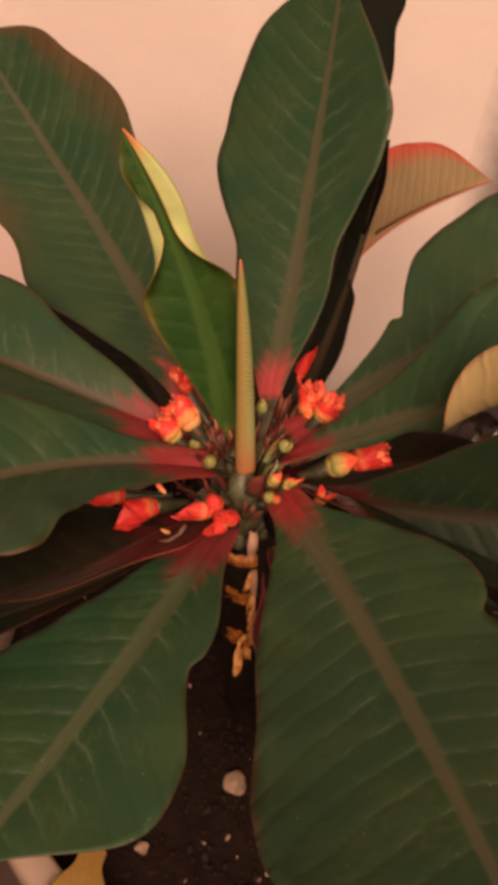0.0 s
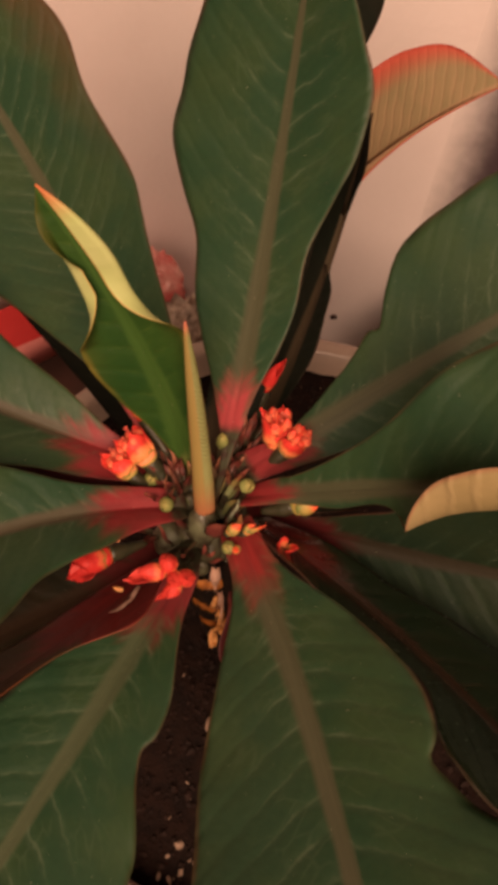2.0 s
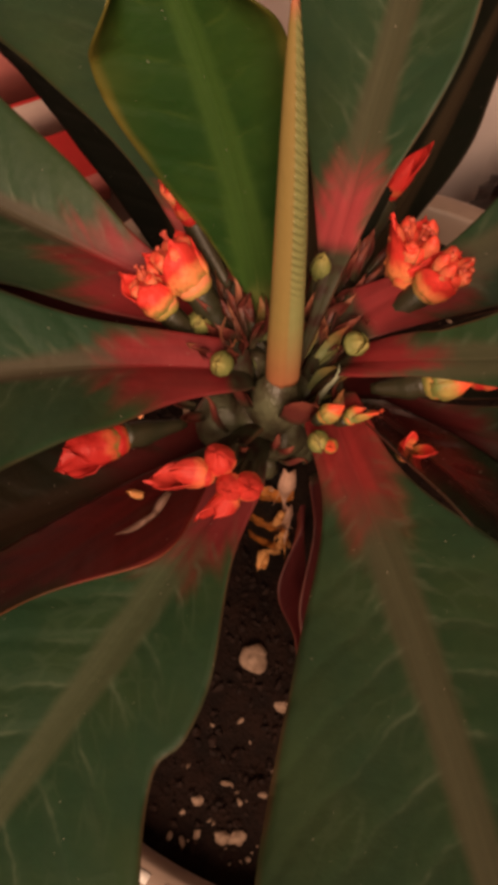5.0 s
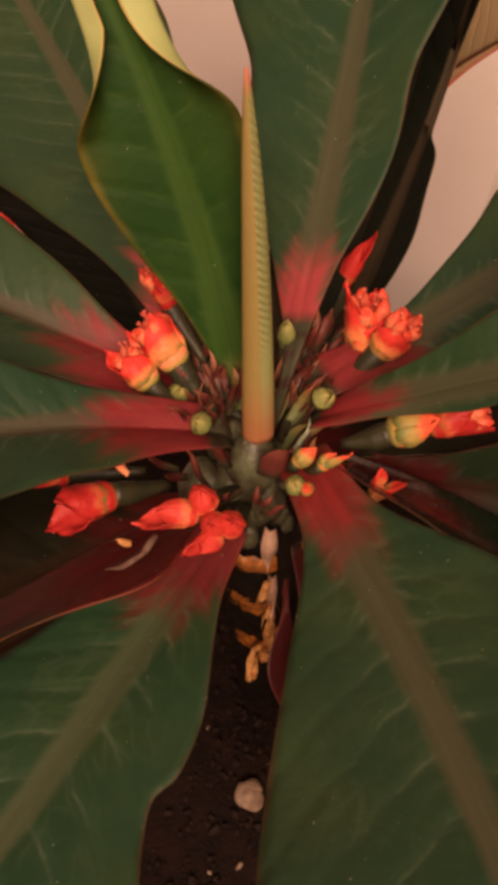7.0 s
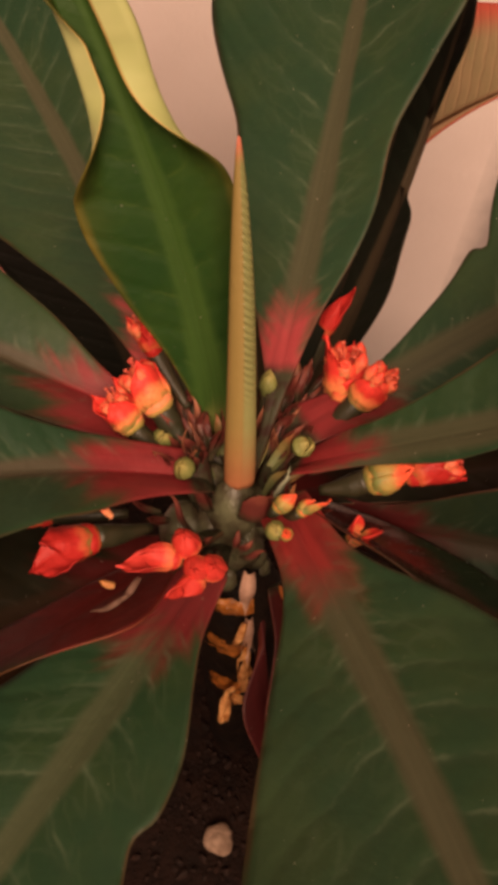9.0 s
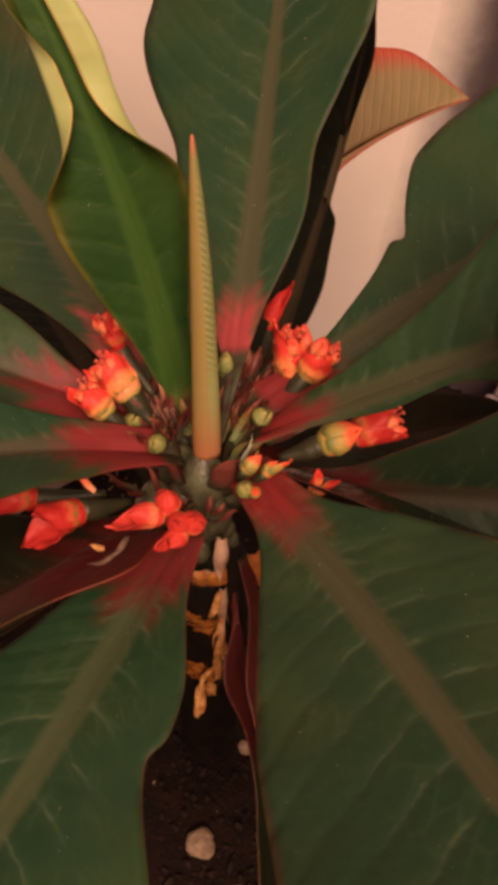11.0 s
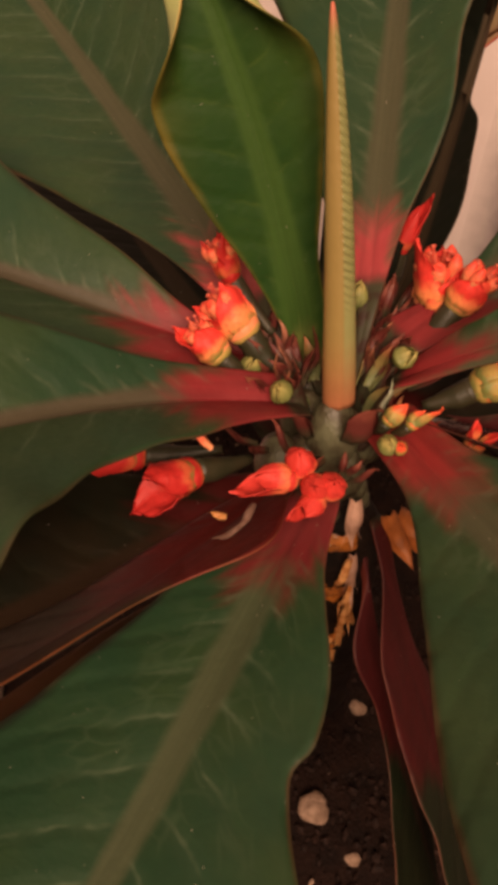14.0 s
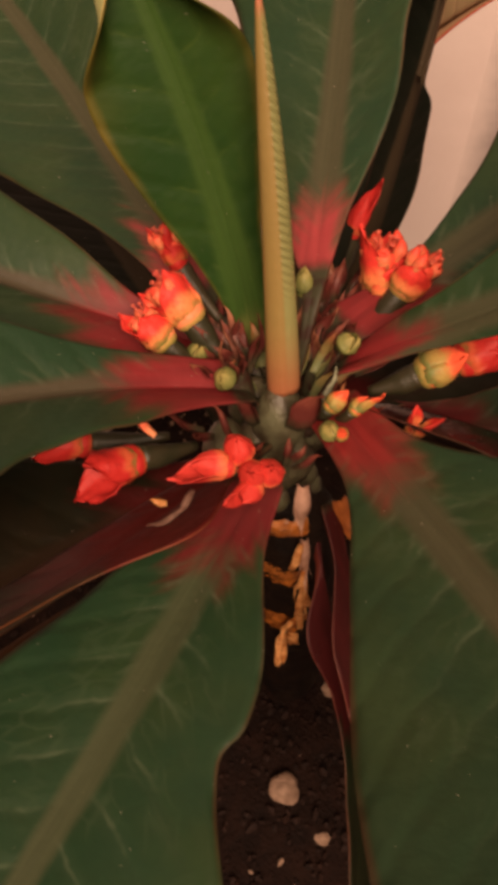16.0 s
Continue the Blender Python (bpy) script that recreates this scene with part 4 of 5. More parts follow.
# ---- flowers and buds ----
def bract(parent, at, axis, out, length, width, opening, seed, material=None, name="bract"):
    """A pointed, hollowed petal-like bract that stands beside axis and leans out by opening degrees."""
    rnd = random.Random(seed)
    axis, out = Vector(axis).normalized(), Vector(out)
    out = (out - axis * out.dot(axis)).normalized()
    side = axis.cross(out)
    rows, cols = 12, 8
    verts, faces, share = [], [], []
    for layer in (0, 1):
        for i in range(rows + 1):
            t = i / rows
            w = width * math.sin(math.pi * min(t * 0.72 + 0.20, 1.0)) ** 0.9 * (1 if t < 0.6 else 1 - ((t - 0.6) / 0.4) ** 1.7)
            lean = math.radians(opening) * t + math.radians(10) * math.sin(t * 5 + seed)
            c = Vector(at) + axis * (length * t * math.cos(lean * 0.7)) + out * (width * 0.75 * math.sin(math.pi * min(t + 0.12, 1) * 0.8) + length * t * math.sin(lean) * 0.8)
            for k in range(cols + 1):
                u = 2 * k / cols - 1
                cup = -abs(u) ** 2 * w * 0.75
                p = c + side * (w * u * 0.95) + out * (cup + 0.10 * w * noise.noise(Vector((u * 2.0, t * 5.0, seed * 1.7))) - layer * 0.00025 * (1 - t)) + axis * (0.0002 * rnd.uniform(-1, 1))
                verts.append(p)
                share.append((k / cols, t))
    nv = (rows + 1) * (cols + 1)
    for i in range(rows):
        for k in range(cols):
            a = i * (cols + 1) + k
            faces.append((a, a + 1, a + cols + 2, a + cols + 1))
            faces.append((nv + a, nv + a + cols + 1, nv + a + cols + 2, nv + a + 1))
    for i in range(rows):
        for k in (0, cols):
            a = i * (cols + 1) + k
            faces.append((a, a + cols + 1, nv + a + cols + 1, nv + a))
    ob = mesh_object(name, verts, faces, [material or bract_mat], None, True, None, {"blade": share})
    if parent is None:
        return on_plant(ob)
    ob.parent = parent
    return ob


def clasp(parent, at, m3, turn, opening, length, radius, seed, material, spread=82.0):
    """A broad bract that clasps the cup, swells, and runs out to a blunt point; a negative opening closes it over the top."""
    rows, cols = 15, 12
    verts, faces, share = [], [], []
    for layer in (0, 1):
        for i in range(rows + 1):
            t = i / rows
            belly = radius * (0.42 + 0.58 * math.sin(math.pi / 2 * min(t / 0.32, 1.0)))
            if opening < -1.5:
                belly *= 1 - 0.84 * max(0.0, (t - 0.30) / 0.70) ** 1.6
            elif opening < 0:
                belly *= 1 - 0.96 * max(0.0, (t - 0.35) / 0.65) ** 2.0
            else:
                belly += length * math.tan(math.radians(opening)) * max(0.0, t - 0.25) ** 1.5
            half_w = math.radians(spread) * (1 - max(0.0, (t - 0.30) / 0.70) ** (5.0 if opening < 0 else 1.9)) ** 0.8 + 0.05
            for k in range(cols + 1):
                u = 2 * k / cols - 1
                a = math.radians(turn) + half_w * u
                crumple = noise.noise(Vector((u * 2.6, t * 4.5, seed * 1.7))) * (0.07 + 0.12 * t) + 0.06 * noise.noise(Vector((u * 7, t * 9, seed)))
                r = belly * (1 + crumple) - layer * 0.00028 * (1 - 0.6 * t)
                h = length * (t + 0.05 * noise.noise(Vector((u * 3, seed * 2.2, t * 3)))) * (1 - 0.10 * u * u * t)
                pinch = 1 - 0.50 * max(0.0, t - 0.25) / 0.75 if -1.5 < opening < 0 else 1.0
                verts.append(Vector(at) + m3 @ Vector((r * math.cos(a), r * math.sin(a) * pinch, h)))
                share.append((k / cols, t))
    nv = (rows + 1) * (cols + 1)
    for i in range(rows):
        for k in range(cols):
            a = i * (cols + 1) + k
            faces.append((a, a + 1, a + cols + 2, a + cols + 1))
            faces.append((nv + a, nv + a + cols + 1, nv + a + cols + 2, nv + a + 1))
        for k in (0, cols):
            a = i * (cols + 1) + k
            faces.append((a, a + cols + 1, nv + a + cols + 1, nv + a))
    ob = mesh_object("bract", verts, faces, [material], None, True, None, {"blade": share})
    ob.parent = parent
    return ob


def flower(at, axis, size=1.0, bracts=((0, 22, 1.0), (150, 25, 1.0)), stamens=7, foot=None, seed=0, roll=0.0, material=None, slim=1.0):
    """A flower of this kind: green cup, two clasping bracts, a pale tube with finger-like lobes, a tuft of stamens and a stalk.
    at is the cup's foot; foot is where its stalk starts."""
    rnd = random.Random(seed + 50)
    up = Vector(axis).normalized()
    right = Vector((0.8, -0.6, 0.0))
    right = (right - up * right.dot(up)).normalized()
    m3 = Matrix((right, up.cross(right), up)).transposed() @ Matrix.Rotation(radians(roll), 3, "Z")
    k = 0.001 * size
    prof = [(0.5, -0.3), (1.3, 0.0), (1.9, 0.7), (2.1, 1.6), (1.9, 2.4), (1.3, 2.6), (0.0, 2.5)]
    v, f2, sh = lathe([(r * k * slim, z * k) for r, z in prof], 20, 0.05, seed)
    v = [Vector(at) + m3 @ Vector(p) for p in v]
    cup = mesh_object("flower_cup", v, f2, [cup_mat if material is None else material], None, True, None, {"blade": sh})
    on_plant(cup)
    for i, (turn, opening, share) in enumerate(bracts):
        clasp(cup, Vector(at) + m3 @ Vector((0, 0, 0.3 * k)), m3, turn, opening, 8.6 * k * share, (2.35 + 0.12 * (i % 2)) * k * slim, seed * 7 + i, material or bract_mat)
    if stamens:
        # pale tube and its lobes
        prof = [(0.9, 1.8), (1.7, 3.2), (1.95, 4.4), (1.85, 5.3), (1.5, 5.7), (0.9, 5.4), (0.0, 5.1)]
        v, f2, sh = lathe([(r * k, z * k) for r, z in prof], 18, 0.06, seed + 3)
        tb = mesh_object("flower_tube", [Vector(at) + m3 @ Vector(p) for p in v], f2, [tube_mat], None, True, None, {"blade": sh})
        tb.parent = cup
        for n in range(5):
            a = n * 1.2566 + rnd.uniform(-0.25, 0.25)
            d = Vector((math.cos(a), math.sin(a), 0))
            tall = rnd.uniform(5.7, 7.2)
            p0 = d * 1.5 * k + Vector((0, 0, 4.4 * k))
            p1 = d * 1.75 * k + Vector((0, 0, 6.0 * k))
            p2 = d * rnd.uniform(1.6, 2.05) * k + Vector((0, 0, tall * k))
            tv, tf, sh = tube([Vector(at) + m3 @ p for p in smooth_path([p0, p1, p2], 3)], [0.66 * k, 0.78 * k, 0.82 * k, 0.74 * k, 0.60 * k, 0.40 * k, 0.12 * k], 8, 0.12, seed + n)
            lobe = mesh_object("lobe", tv, tf, [tube_mat], None, True, None, {"blade": sh})
            lobe.parent = cup
        verts, faces = [], []
        for _ in range(stamens):
            a, r = rnd.uniform(0, 6.28), rnd.uniform(0.1, 0.9) * k
            p0 = Vector(at) + m3 @ Vector((r * math.cos(a), r * math.sin(a), 4.6 * k))
            p1 = p0 + m3 @ Vector((math.cos(a) * 0.7 * k, math.sin(a) * 0.7 * k, rnd.uniform(1.3, 2.7) * k))
            tv, tf, _ = tube([p0, p0.lerp(p1, 0.5), p1, p1 + (p1 - p0) * 0.06, p1 + (p1 - p0) * 0.14], [0.17 * k, 0.14 * k, 0.15 * k, 0.34 * k, 0.18 * k], 7)
            faces += [tuple(i + len(verts) for i in fc) for fc in tf]
            verts += tv
        st = mesh_object("stamen_tuft", verts, faces, [stamen_mat])
        st.parent = cup
    if foot is not None:
        a, c = Vector(foot), Vector(at)
        tv, tf, _ = tube(smooth_path([a.lerp(c, 0.45), a.lerp(c, 0.8) + Vector((0, 0, -0.0004)), c + m3 @ Vector((0, 0, 0.0004 * size))], 5), [(0.0006 + 0.0010 * min(1.0, i / 6)) * size for i in range(11)], 9, 0.04, seed)
        on_plant(mesh_object("flower_stalk", tv, tf, [stalk_mat]))
    return cup


def bud(at, axis, size=1.0, roll=0.0, seed=0, shares=(1.0, 0.9)):
    """A closed olive bud: two small bracts that meet in a pursed mouth."""
    return flower(Vector(at), axis, 0.62 * size, ((0, -2, 0.58 * shares[0]), (180, -2, 0.58 * shares[1])), 0, None, seed, roll, bud_mat)


# cluster beside the young leaf
flower((-0.0122, 0.0076, 0.3390), (-0.66, 0.34, 0.66), 1.20, ((0, 1, 0.82), (120, 3, 0.74), (215, 8, 0.76)), 4, (-0.005, 0.003, 0.333), 1)
flower((-0.0158, 0.0052, 0.3368), (-0.66, 0.30, 0.68), 1.00, ((205, 6, 0.86), (330, 1, 0.70)), 3, (-0.007, 0.003, 0.332), 2)
flower((-0.0148, 0.0172, 0.3410), (-0.40, 0.22, 0.88), 1.00, ((0, 1, 0.92), (120, 2, 0.80), (240, 0, 0.86)), 4, (-0.004, 0.006, 0.334), 12, 0, red_mat, 0.80)
# cluster under the right-hand leaf's red rib
flower((0.0142, 0.0140, 0.3394), (-0.10, 0.20, 1.0), 1.38, ((228, 1, 0.96), (355, 1, 0.64), (110, 3, 0.70)), 6, (0.005, 0.005, 0.333), 3)
flower((0.0156, 0.0106, 0.3430), (0.38, 0.05, 0.9), 1.10, ((290, 0, 0.66), (110, 3, 0.66)), 7, (0.006, 0.005, 0.334), 4)
# four small ones over the front leaf's foot
TIP = ((180, 1, 1.12), (60, -1, 0.85), (300, -1, 0.80))
KNOB = ((0, -1, 0.66), (120, -1, 0.70), (240, -1, 0.66))
flower((-0.0066, -0.0166, 0.3380), (-0.92, -0.24, 0.24), 0.80, TIP, 0, (-0.003, -0.007, 0.332), 5, 90, coral_mat)
flower((-0.0058, -0.0152, 0.3378), (-0.15, -0.15, 0.95), 0.80, KNOB, 0, (-0.003, -0.007, 0.332), 6, 0, coral_mat)
flower((-0.0038, -0.0176, 0.3364), (-0.38, -0.86, 0.22), 0.66, TIP, 0, (-0.002, -0.008, 0.331), 13, 0, coral_mat)
flower((-0.0024, -0.0168, 0.3364), (0.02, -0.42, 0.90), 0.76, KNOB, 0, (-0.001, -0.008, 0.331), 15, 0, coral_mat)
flower((-0.0040, -0.0172, 0.3370), (-0.20, -0.55, 0.80), 0.72, KNOB, 0, (-0.002, -0.008, 0.331), 16, 0, coral_mat)
# low ones; the leaf's shade over some is in red_mat's colour
flower((-0.0183, -0.0108, 0.3322), (-0.80, -0.56, 0.10), 1.06, ((260, 14, 1.0), (80, 7, 0.92)), 0, (-0.006, -0.003, 0.328), 7, 0, red_mat)
flower((-0.0258, -0.0048, 0.3280), (-0.95, -0.24, 0.16), 0.95, ((0, 6, 1.0), (180, 3, 0.9)), 0, (-0.007, -0.002, 0.328), 17, 0, red_mat)
flower((0.0180, 0.0015, 0.3366), (0.80, 0.05, 0.50), 1.15, ((0, -1, 0.72), (120, -1, 0.75), (240, -1, 0.72)), 0, (0.007, 0.001, 0.331), 8, 0, half_mat)
flower((0.0236, 0.0042, 0.3366), (0.85, 0.10, 0.45), 1.25, ((0, 4, 0.78), (130, 3, 0.80), (250, 2, 0.74)), 6, (0.008, 0.002, 0.331), 9, 0, red_mat)
flower((0.0158, -0.0090, 0.3360), (0.35, -0.05, 0.80), 0.60, ((0, 3, 1.1), (180, 10, 0.8)), 0, (0.006, -0.004, 0.332), 10)
flower((0.0106, 0.0296, 0.3382), (0.24, 0.10, 0.95), 1.16, ((60, 0, 1.08), (180, -1, 0.85), (300, -1, 0.85)), 0, (0.004, 0.010, 0.333), 11, 0, red_mat, 0.60)
# buds, three of them orange beside the spear
flower((0.0052, -0.0070, 0.3382), (0.55, 0.15, 0.75), 0.56, ((0, -1, 0.8), (120, -1, 0.75), (240, -1, 0.75)), 0, (0.004, -0.004, 0.332), 18, 60, half_mat)
flower((0.0086, -0.0056, 0.3362), (0.60, 0.25, 0.70), 0.50, ((0, 4, 1.15), (130, -1, 0.7), (230, -1, 0.7)), 0, (0.005, -0.004, 0.332), 19, 0, half_mat)
bud((0.0055, -0.0092, 0.3362), (-0.1, -0.4, 0.85), 0.92, 70, 3, (0.9, 0.9))
flower((0.0070, -0.0092, 0.3358), (-0.1, -0.5, 0.8), 0.42, ((0, -1, 0.8), (120, -1, 0.75), (240, -1, 0.75)), 0, (0.005, -0.005, 0.332), 22, 0, half_mat)
bud((-0.0074, -0.0008, 0.3366), (-0.40, -0.45, 0.80), 1.10, 20, 1, (1.0, 0.85))
bud((0.0076, 0.0034, 0.3396), (0.45, -0.35, 0.82), 1.10, 35, 2, (1.05, 0.9))
flower((0.0024, 0.0112, 0.3420), (0.0, 0.0, 1.0), 0.56, ((0, -1, 0.9), (130, -1, 1.0), (250, -1, 0.85)), 0, (0.002, 0.006, 0.334), 24, 30, bud_mat)
bud((-0.0118, 0.0060, 0.3345), (0.05, -0.35, 0.9), 1.15, 0, 7)
bud((0.0122, 0.0098, 0.3370), (0.05, -0.35, 0.9), 1.05, 60, 8)
bud((0.0100, 0.0290, 0.3345), (0.2, -0.3, 0.9), 1.0, 0, 9)


# ---- stipules, husks and scars on the stem ----
def stipule(at, axis, length, width, material, prongs=3, seed=0, name="stipule"):
    """A small flat comb with pointed prongs."""
    rnd = random.Random(seed)
    axis = Vector(axis).normalized()
    m3 = basis(axis)
    verts, faces = [], []
    body = 0.45 * length
    for k in range(prongs):
        u = (k - (prongs - 1) / 2) / max(prongs - 1, 1)
        a = Vector(at) + m3 @ Vector((u * width * 0.7, 0, -0.1 * length))
        b = a + m3 @ Vector((u * width * 0.15, 0.0003 * rnd.uniform(-1, 1), body))
        c = a + m3 @ Vector((u * width * rnd.uniform(0.4, 0.9), 0.0012 * rnd.uniform(-1, 1), length * rnd.uniform(0.75, 1.0)))
        tv, tf, _ = tube([a, a.lerp(b, 0.5), b, b.lerp(c, 0.6), c], [width * 0.26, width * 0.30, width * 0.20, width * 0.09, width * 0.01], 7, 0.08, seed + k)
        faces += [tuple(i + len(verts) for i in fc) for fc in tf]
        verts += tv
    ob = mesh_object(name, verts, faces, [material])
    return on_plant(ob)


scale_mat = foot_to_tip("bud_scale_maroon", (0.05, 0.045, 0.025), (0.10, 0.022, 0.018), (0.20, 0.055, 0.036), 0.1, 0.95, 0.4, 0.1)
fresh_mat = foot_to_tip("bud_scale_olive", (0.13, 0.15, 0.06), (0.20, 0.15, 0.05), (0.38, 0.14, 0.06), 0.2, 1.0, 0.45, 0.1)
stip_mat = foot_to_tip("stipule_brown", (0.06, 0.03, 0.02), (0.15, 0.05, 0.03), (0.34, 0.13, 0.07), 0.1, 0.9, 0.45, 0.1)
rs = random.Random(5)


def scale(x, y, z, axis, length, width, material, seed):
    bract(None, Vector((x, y, z)), axis, Vector((x, y, 0.0005)), length, width, 14, seed, material, "bud_scale")


pale_mat = plain("scale_pale_sap", (0.44, 0.46, 0.33), (0.26, 0.28, 0.17), 300.0, 0.18, 0.4, translucent=0.15)
scale(0.0054, -0.0022, 0.3322, (-0.05, 0.42, 0.8), 0.0075, 0.0009, pale_mat, 61)
scale(0.0056, -0.0030, 0.3300, (0.02, 0.10, 1), 0.0060, 0.0008, pale_mat, 62)
# maroon and olive scales round the foot of the spear
scale(0.0022, -0.0034, 0.3308, (0.10, -0.10, 1), 0.0098, 0.0028, scale_mat, 1)
scale(-0.0036, -0.0024, 0.3300, (-0.35, 0.00, 1), 0.0080, 0.0018, scale_mat, 2)
scale(0.0044, 0.0004, 0.3305, (0.20, 0.05, 1), 0.0085, 0.0019, fresh_mat, 3)
scale(0.0052, 0.0022, 0.3300, (0.35, 0.10, 1), 0.0110, 0.0014, scale_mat, 4)
scale(-0.0040, 0.0018, 0.3310, (-0.25, 0.10, 1), 0.0070, 0.0012, fresh_mat, 5)
scale(-0.0062, 0.0030, 0.3310, (-0.55, 0.10, 1), 0.0085, 0.0014, scale_mat, 6)
scale(-0.0075, 0.0042, 0.3320, (-0.30, 0.30, 1), 0.0080, 0.0013, scale_mat, 7)
scale(0.0020, 0.0052, 0.3320, (0.20, 0.30, 1), 0.0075, 0.0011, fresh_mat, 8)
scale(0.0072, 0.0062, 0.3330, (0.30, 0.25, 1), 0.0100, 0.0012, scale_mat, 9)
scale(0.0060, 0.0085, 0.3340, (0.10, 0.35, 1), 0.0090, 0.0010, scale_mat, 10)
scale(0.0085, 0.0072, 0.3330, (0.50, 0.25, 1), 0.0085, 0.0010, scale_mat, 11)
scale(0.0044, -0.0020, 0.3300, (0.20, -0.05, 1), 0.0100, 0.0020, fresh_mat, 12)
scale(0.0046, 0.0040, 0.3340, (0.25, 0.10, 1), 0.0072, 0.0011, fresh_mat, 13)
scale(0.0060, 0.0050, 0.3335, (0.10, 0.05, 1), 0.0085, 0.0014, scale_mat, 14)
scale(-0.0030, 0.0066, 0.3325, (-0.10, 0.10, 1), 0.0064, 0.0014, fresh_mat, 15)
scale(-0.0050, 0.0060, 0.3325, (-0.30, 0.10, 1), 0.0078, 0.0014, scale_mat, 16)
for x, y, z, n in ((-0.0072, 0.0022, 0.3340, 6), (-0.0055, 0.0048, 0.3350, 6), (0.0062, 0.0058, 0.3350, 6), (0.0070, 0.0090, 0.3350, 5), (-0.008, 0.008, 0.3345, 5), (-0.0105, 0.011, 0.335, 4), (0.0085, 0.0165, 0.337, 7), (0.006, 0.0165, 0.336, 4), (0.0055, 0.007, 0.334, 3), (0.0030, 0.0095, 0.336, 5), (0.0050, 0.0125, 0.336, 5), (-0.0085, 0.0005, 0.333, 4), (0.0095, 0.0050, 0.334, 4),
                   (-0.006, 0.0045, 0.3335, 3), (0.0085, -0.0015, 0.332, 3), (-0.0055, -0.0085, 0.331, 3), (0.0005, -0.0095, 0.329, 3), (-0.0095, -0.004, 0.330, 3)):
    for k in range(n):
        a = rs.uniform(0, 6.283)
        scale(x + 0.0012 * math.cos(a), y + 0.0012 * math.sin(a), z, (x * 40 + 0.55 * math.cos(a), y * 25 + 0.55 * math.sin(a), 1.0),
              rs.uniform(0.0042, 0.0078), rs.uniform(0.0005, 0.0009), rs.choice((scale_mat, scale_mat, stip_mat)), 30 + k)
# papery husks hanging on the front of the stem
def husk(x, y, z, axis, length, width, seed):
    bract(None, Vector((x, y, z)), axis, Vector((0.1, -1, 0)), length, width, 6, seed, husk_mat, "husk")
    d = Vector(axis).normalized()
    for k in range(3):
        stipule(Vector((x + (k - 1) * width * 0.45, y, z)) + d * length * 0.5, d + Vector(((k - 1) * 0.16, -0.1, 0)), length * (0.45 + 0.12 * ((k + seed) % 3)),
                width * 0.22, husk_mat, 1, seed * 5 + k, "husk_fringe")


husk(0.0034, -0.0084, 0.3240, (0.05, -0.08, -1.0), 0.0095, 0.0013, 1)
husk(0.0050, -0.0078, 0.3100, (0.08, 0.02, -1.0), 0.0115, 0.0010, 2)
# dry grey-pink husks and orange slivers under the front flowers
dry_mat = plain("husk_dry_grey", (0.27, 0.16, 0.12), (0.10, 0.05, 0.035), 500.0, 0.4, translucent=0.2)
for x, y, z, axis, length, width, n, mat in (
        (-0.0114, -0.0192, 0.3364, (-0.35, -0.85, -0.02), 0.0042, 0.0005, 71, dry_mat), (-0.0124, -0.0222, 0.3368, (-0.66, -0.70, 0.12), 0.0058, 0.0004, 72, dry_mat),
        (-0.0146, -0.0188, 0.3334, (-0.90, -0.10, 0.05), 0.0021, 0.0006, 73, flake_mat),
        (-0.0167, -0.0088, 0.3345, (-0.75, 0.35, 0.45), 0.0048, 0.0007, 74, tube_mat)):
    bract(None, Vector((x, y, z)), axis, Vector((0, 0, 1)), length, width, 4, n, mat, "dry_stipule")


def scar(turn, z, w, h, seed, material=None, base=7.15):
    """A rough, ragged ochre leaf scar that lies round the stem's front; turn in degrees from the front, sizes in millimetres."""
    verts, faces = [], []
    cols, rows = 22, 14
    for i in range(rows + 1):
        v = 2 * i / rows - 1
        for k in range(cols + 1):
            u = 2 * k / cols - 1
            n = noise.noise(Vector((u * 2.2, v * 2.2, seed * 3.1)))
            rim = 1 - max(abs(u) ** 3, abs(v) ** 3) - 0.55 * max(0, n) * (abs(u) + abs(v)) - 0.30 * abs(noise.noise(Vector((u * 5, v * 5, seed * 1.3))))
            zz = z + h * (v + 0.35 * noise.noise(Vector((u * 3, 1.7, seed))) * abs(v))
            ax = stem_axis(zz)
            th = radians(turn) + u * w / 7.3
            r = base + 0.75 * max(-0.6, rim) + 0.45 * noise.noise(Vector((u * 7, v * 7, seed))) + 0.5 * noise.noise(Vector((u * 17, v * 15, seed)))
            verts.append(Vector((ax[0] + r * math.sin(th), ax[1] - r * math.cos(th), zz)) / 1000)
    for i in range(rows):
        for k in range(cols):
            a = i * (cols + 1) + k
            faces.append((a, a + 1, a + cols + 2, a + cols + 1))
    on_plant(mesh_object("leaf_scar", verts, faces, [material or scar_mat]))


scar(-14, 311.5, 5.2, 1.9, 1)
scar(-18, 296.5, 5.4, 4.2, 2)
scar(-16, 271.0, 5.2, 5.2, 3)
scar(-48, 322.0, 2.2, 2.0, 5)
bract(None, Vector((0.0100, -0.0036, 0.3150)), (0.35, -0.05, -0.85), Vector((0.3, -1, 0.2)), 0.0100, 0.0018, 14, 41, rust_mat, "dry_flap")
bract(None, Vector((0.0115, -0.0026, 0.3140)), (0.55, 0.05, -0.75), Vector((0.3, -1, 0.2)), 0.0115, 0.0021, 18, 42, rust_mat, "dry_flap")
scar(-78, 308.0, 2.0, 3.2, 15, flake_mat)
# a bright ragged strip of loose bark down the front
scar(14, 291.0, 0.65, 9.0, 21, flake_mat, 7.6)
scar(13, 276.0, 0.6, 9.0, 22, flake_mat, 7.6)
scar(2, 262.0, 1.2, 5.0, 23, flake_mat, 7.4)
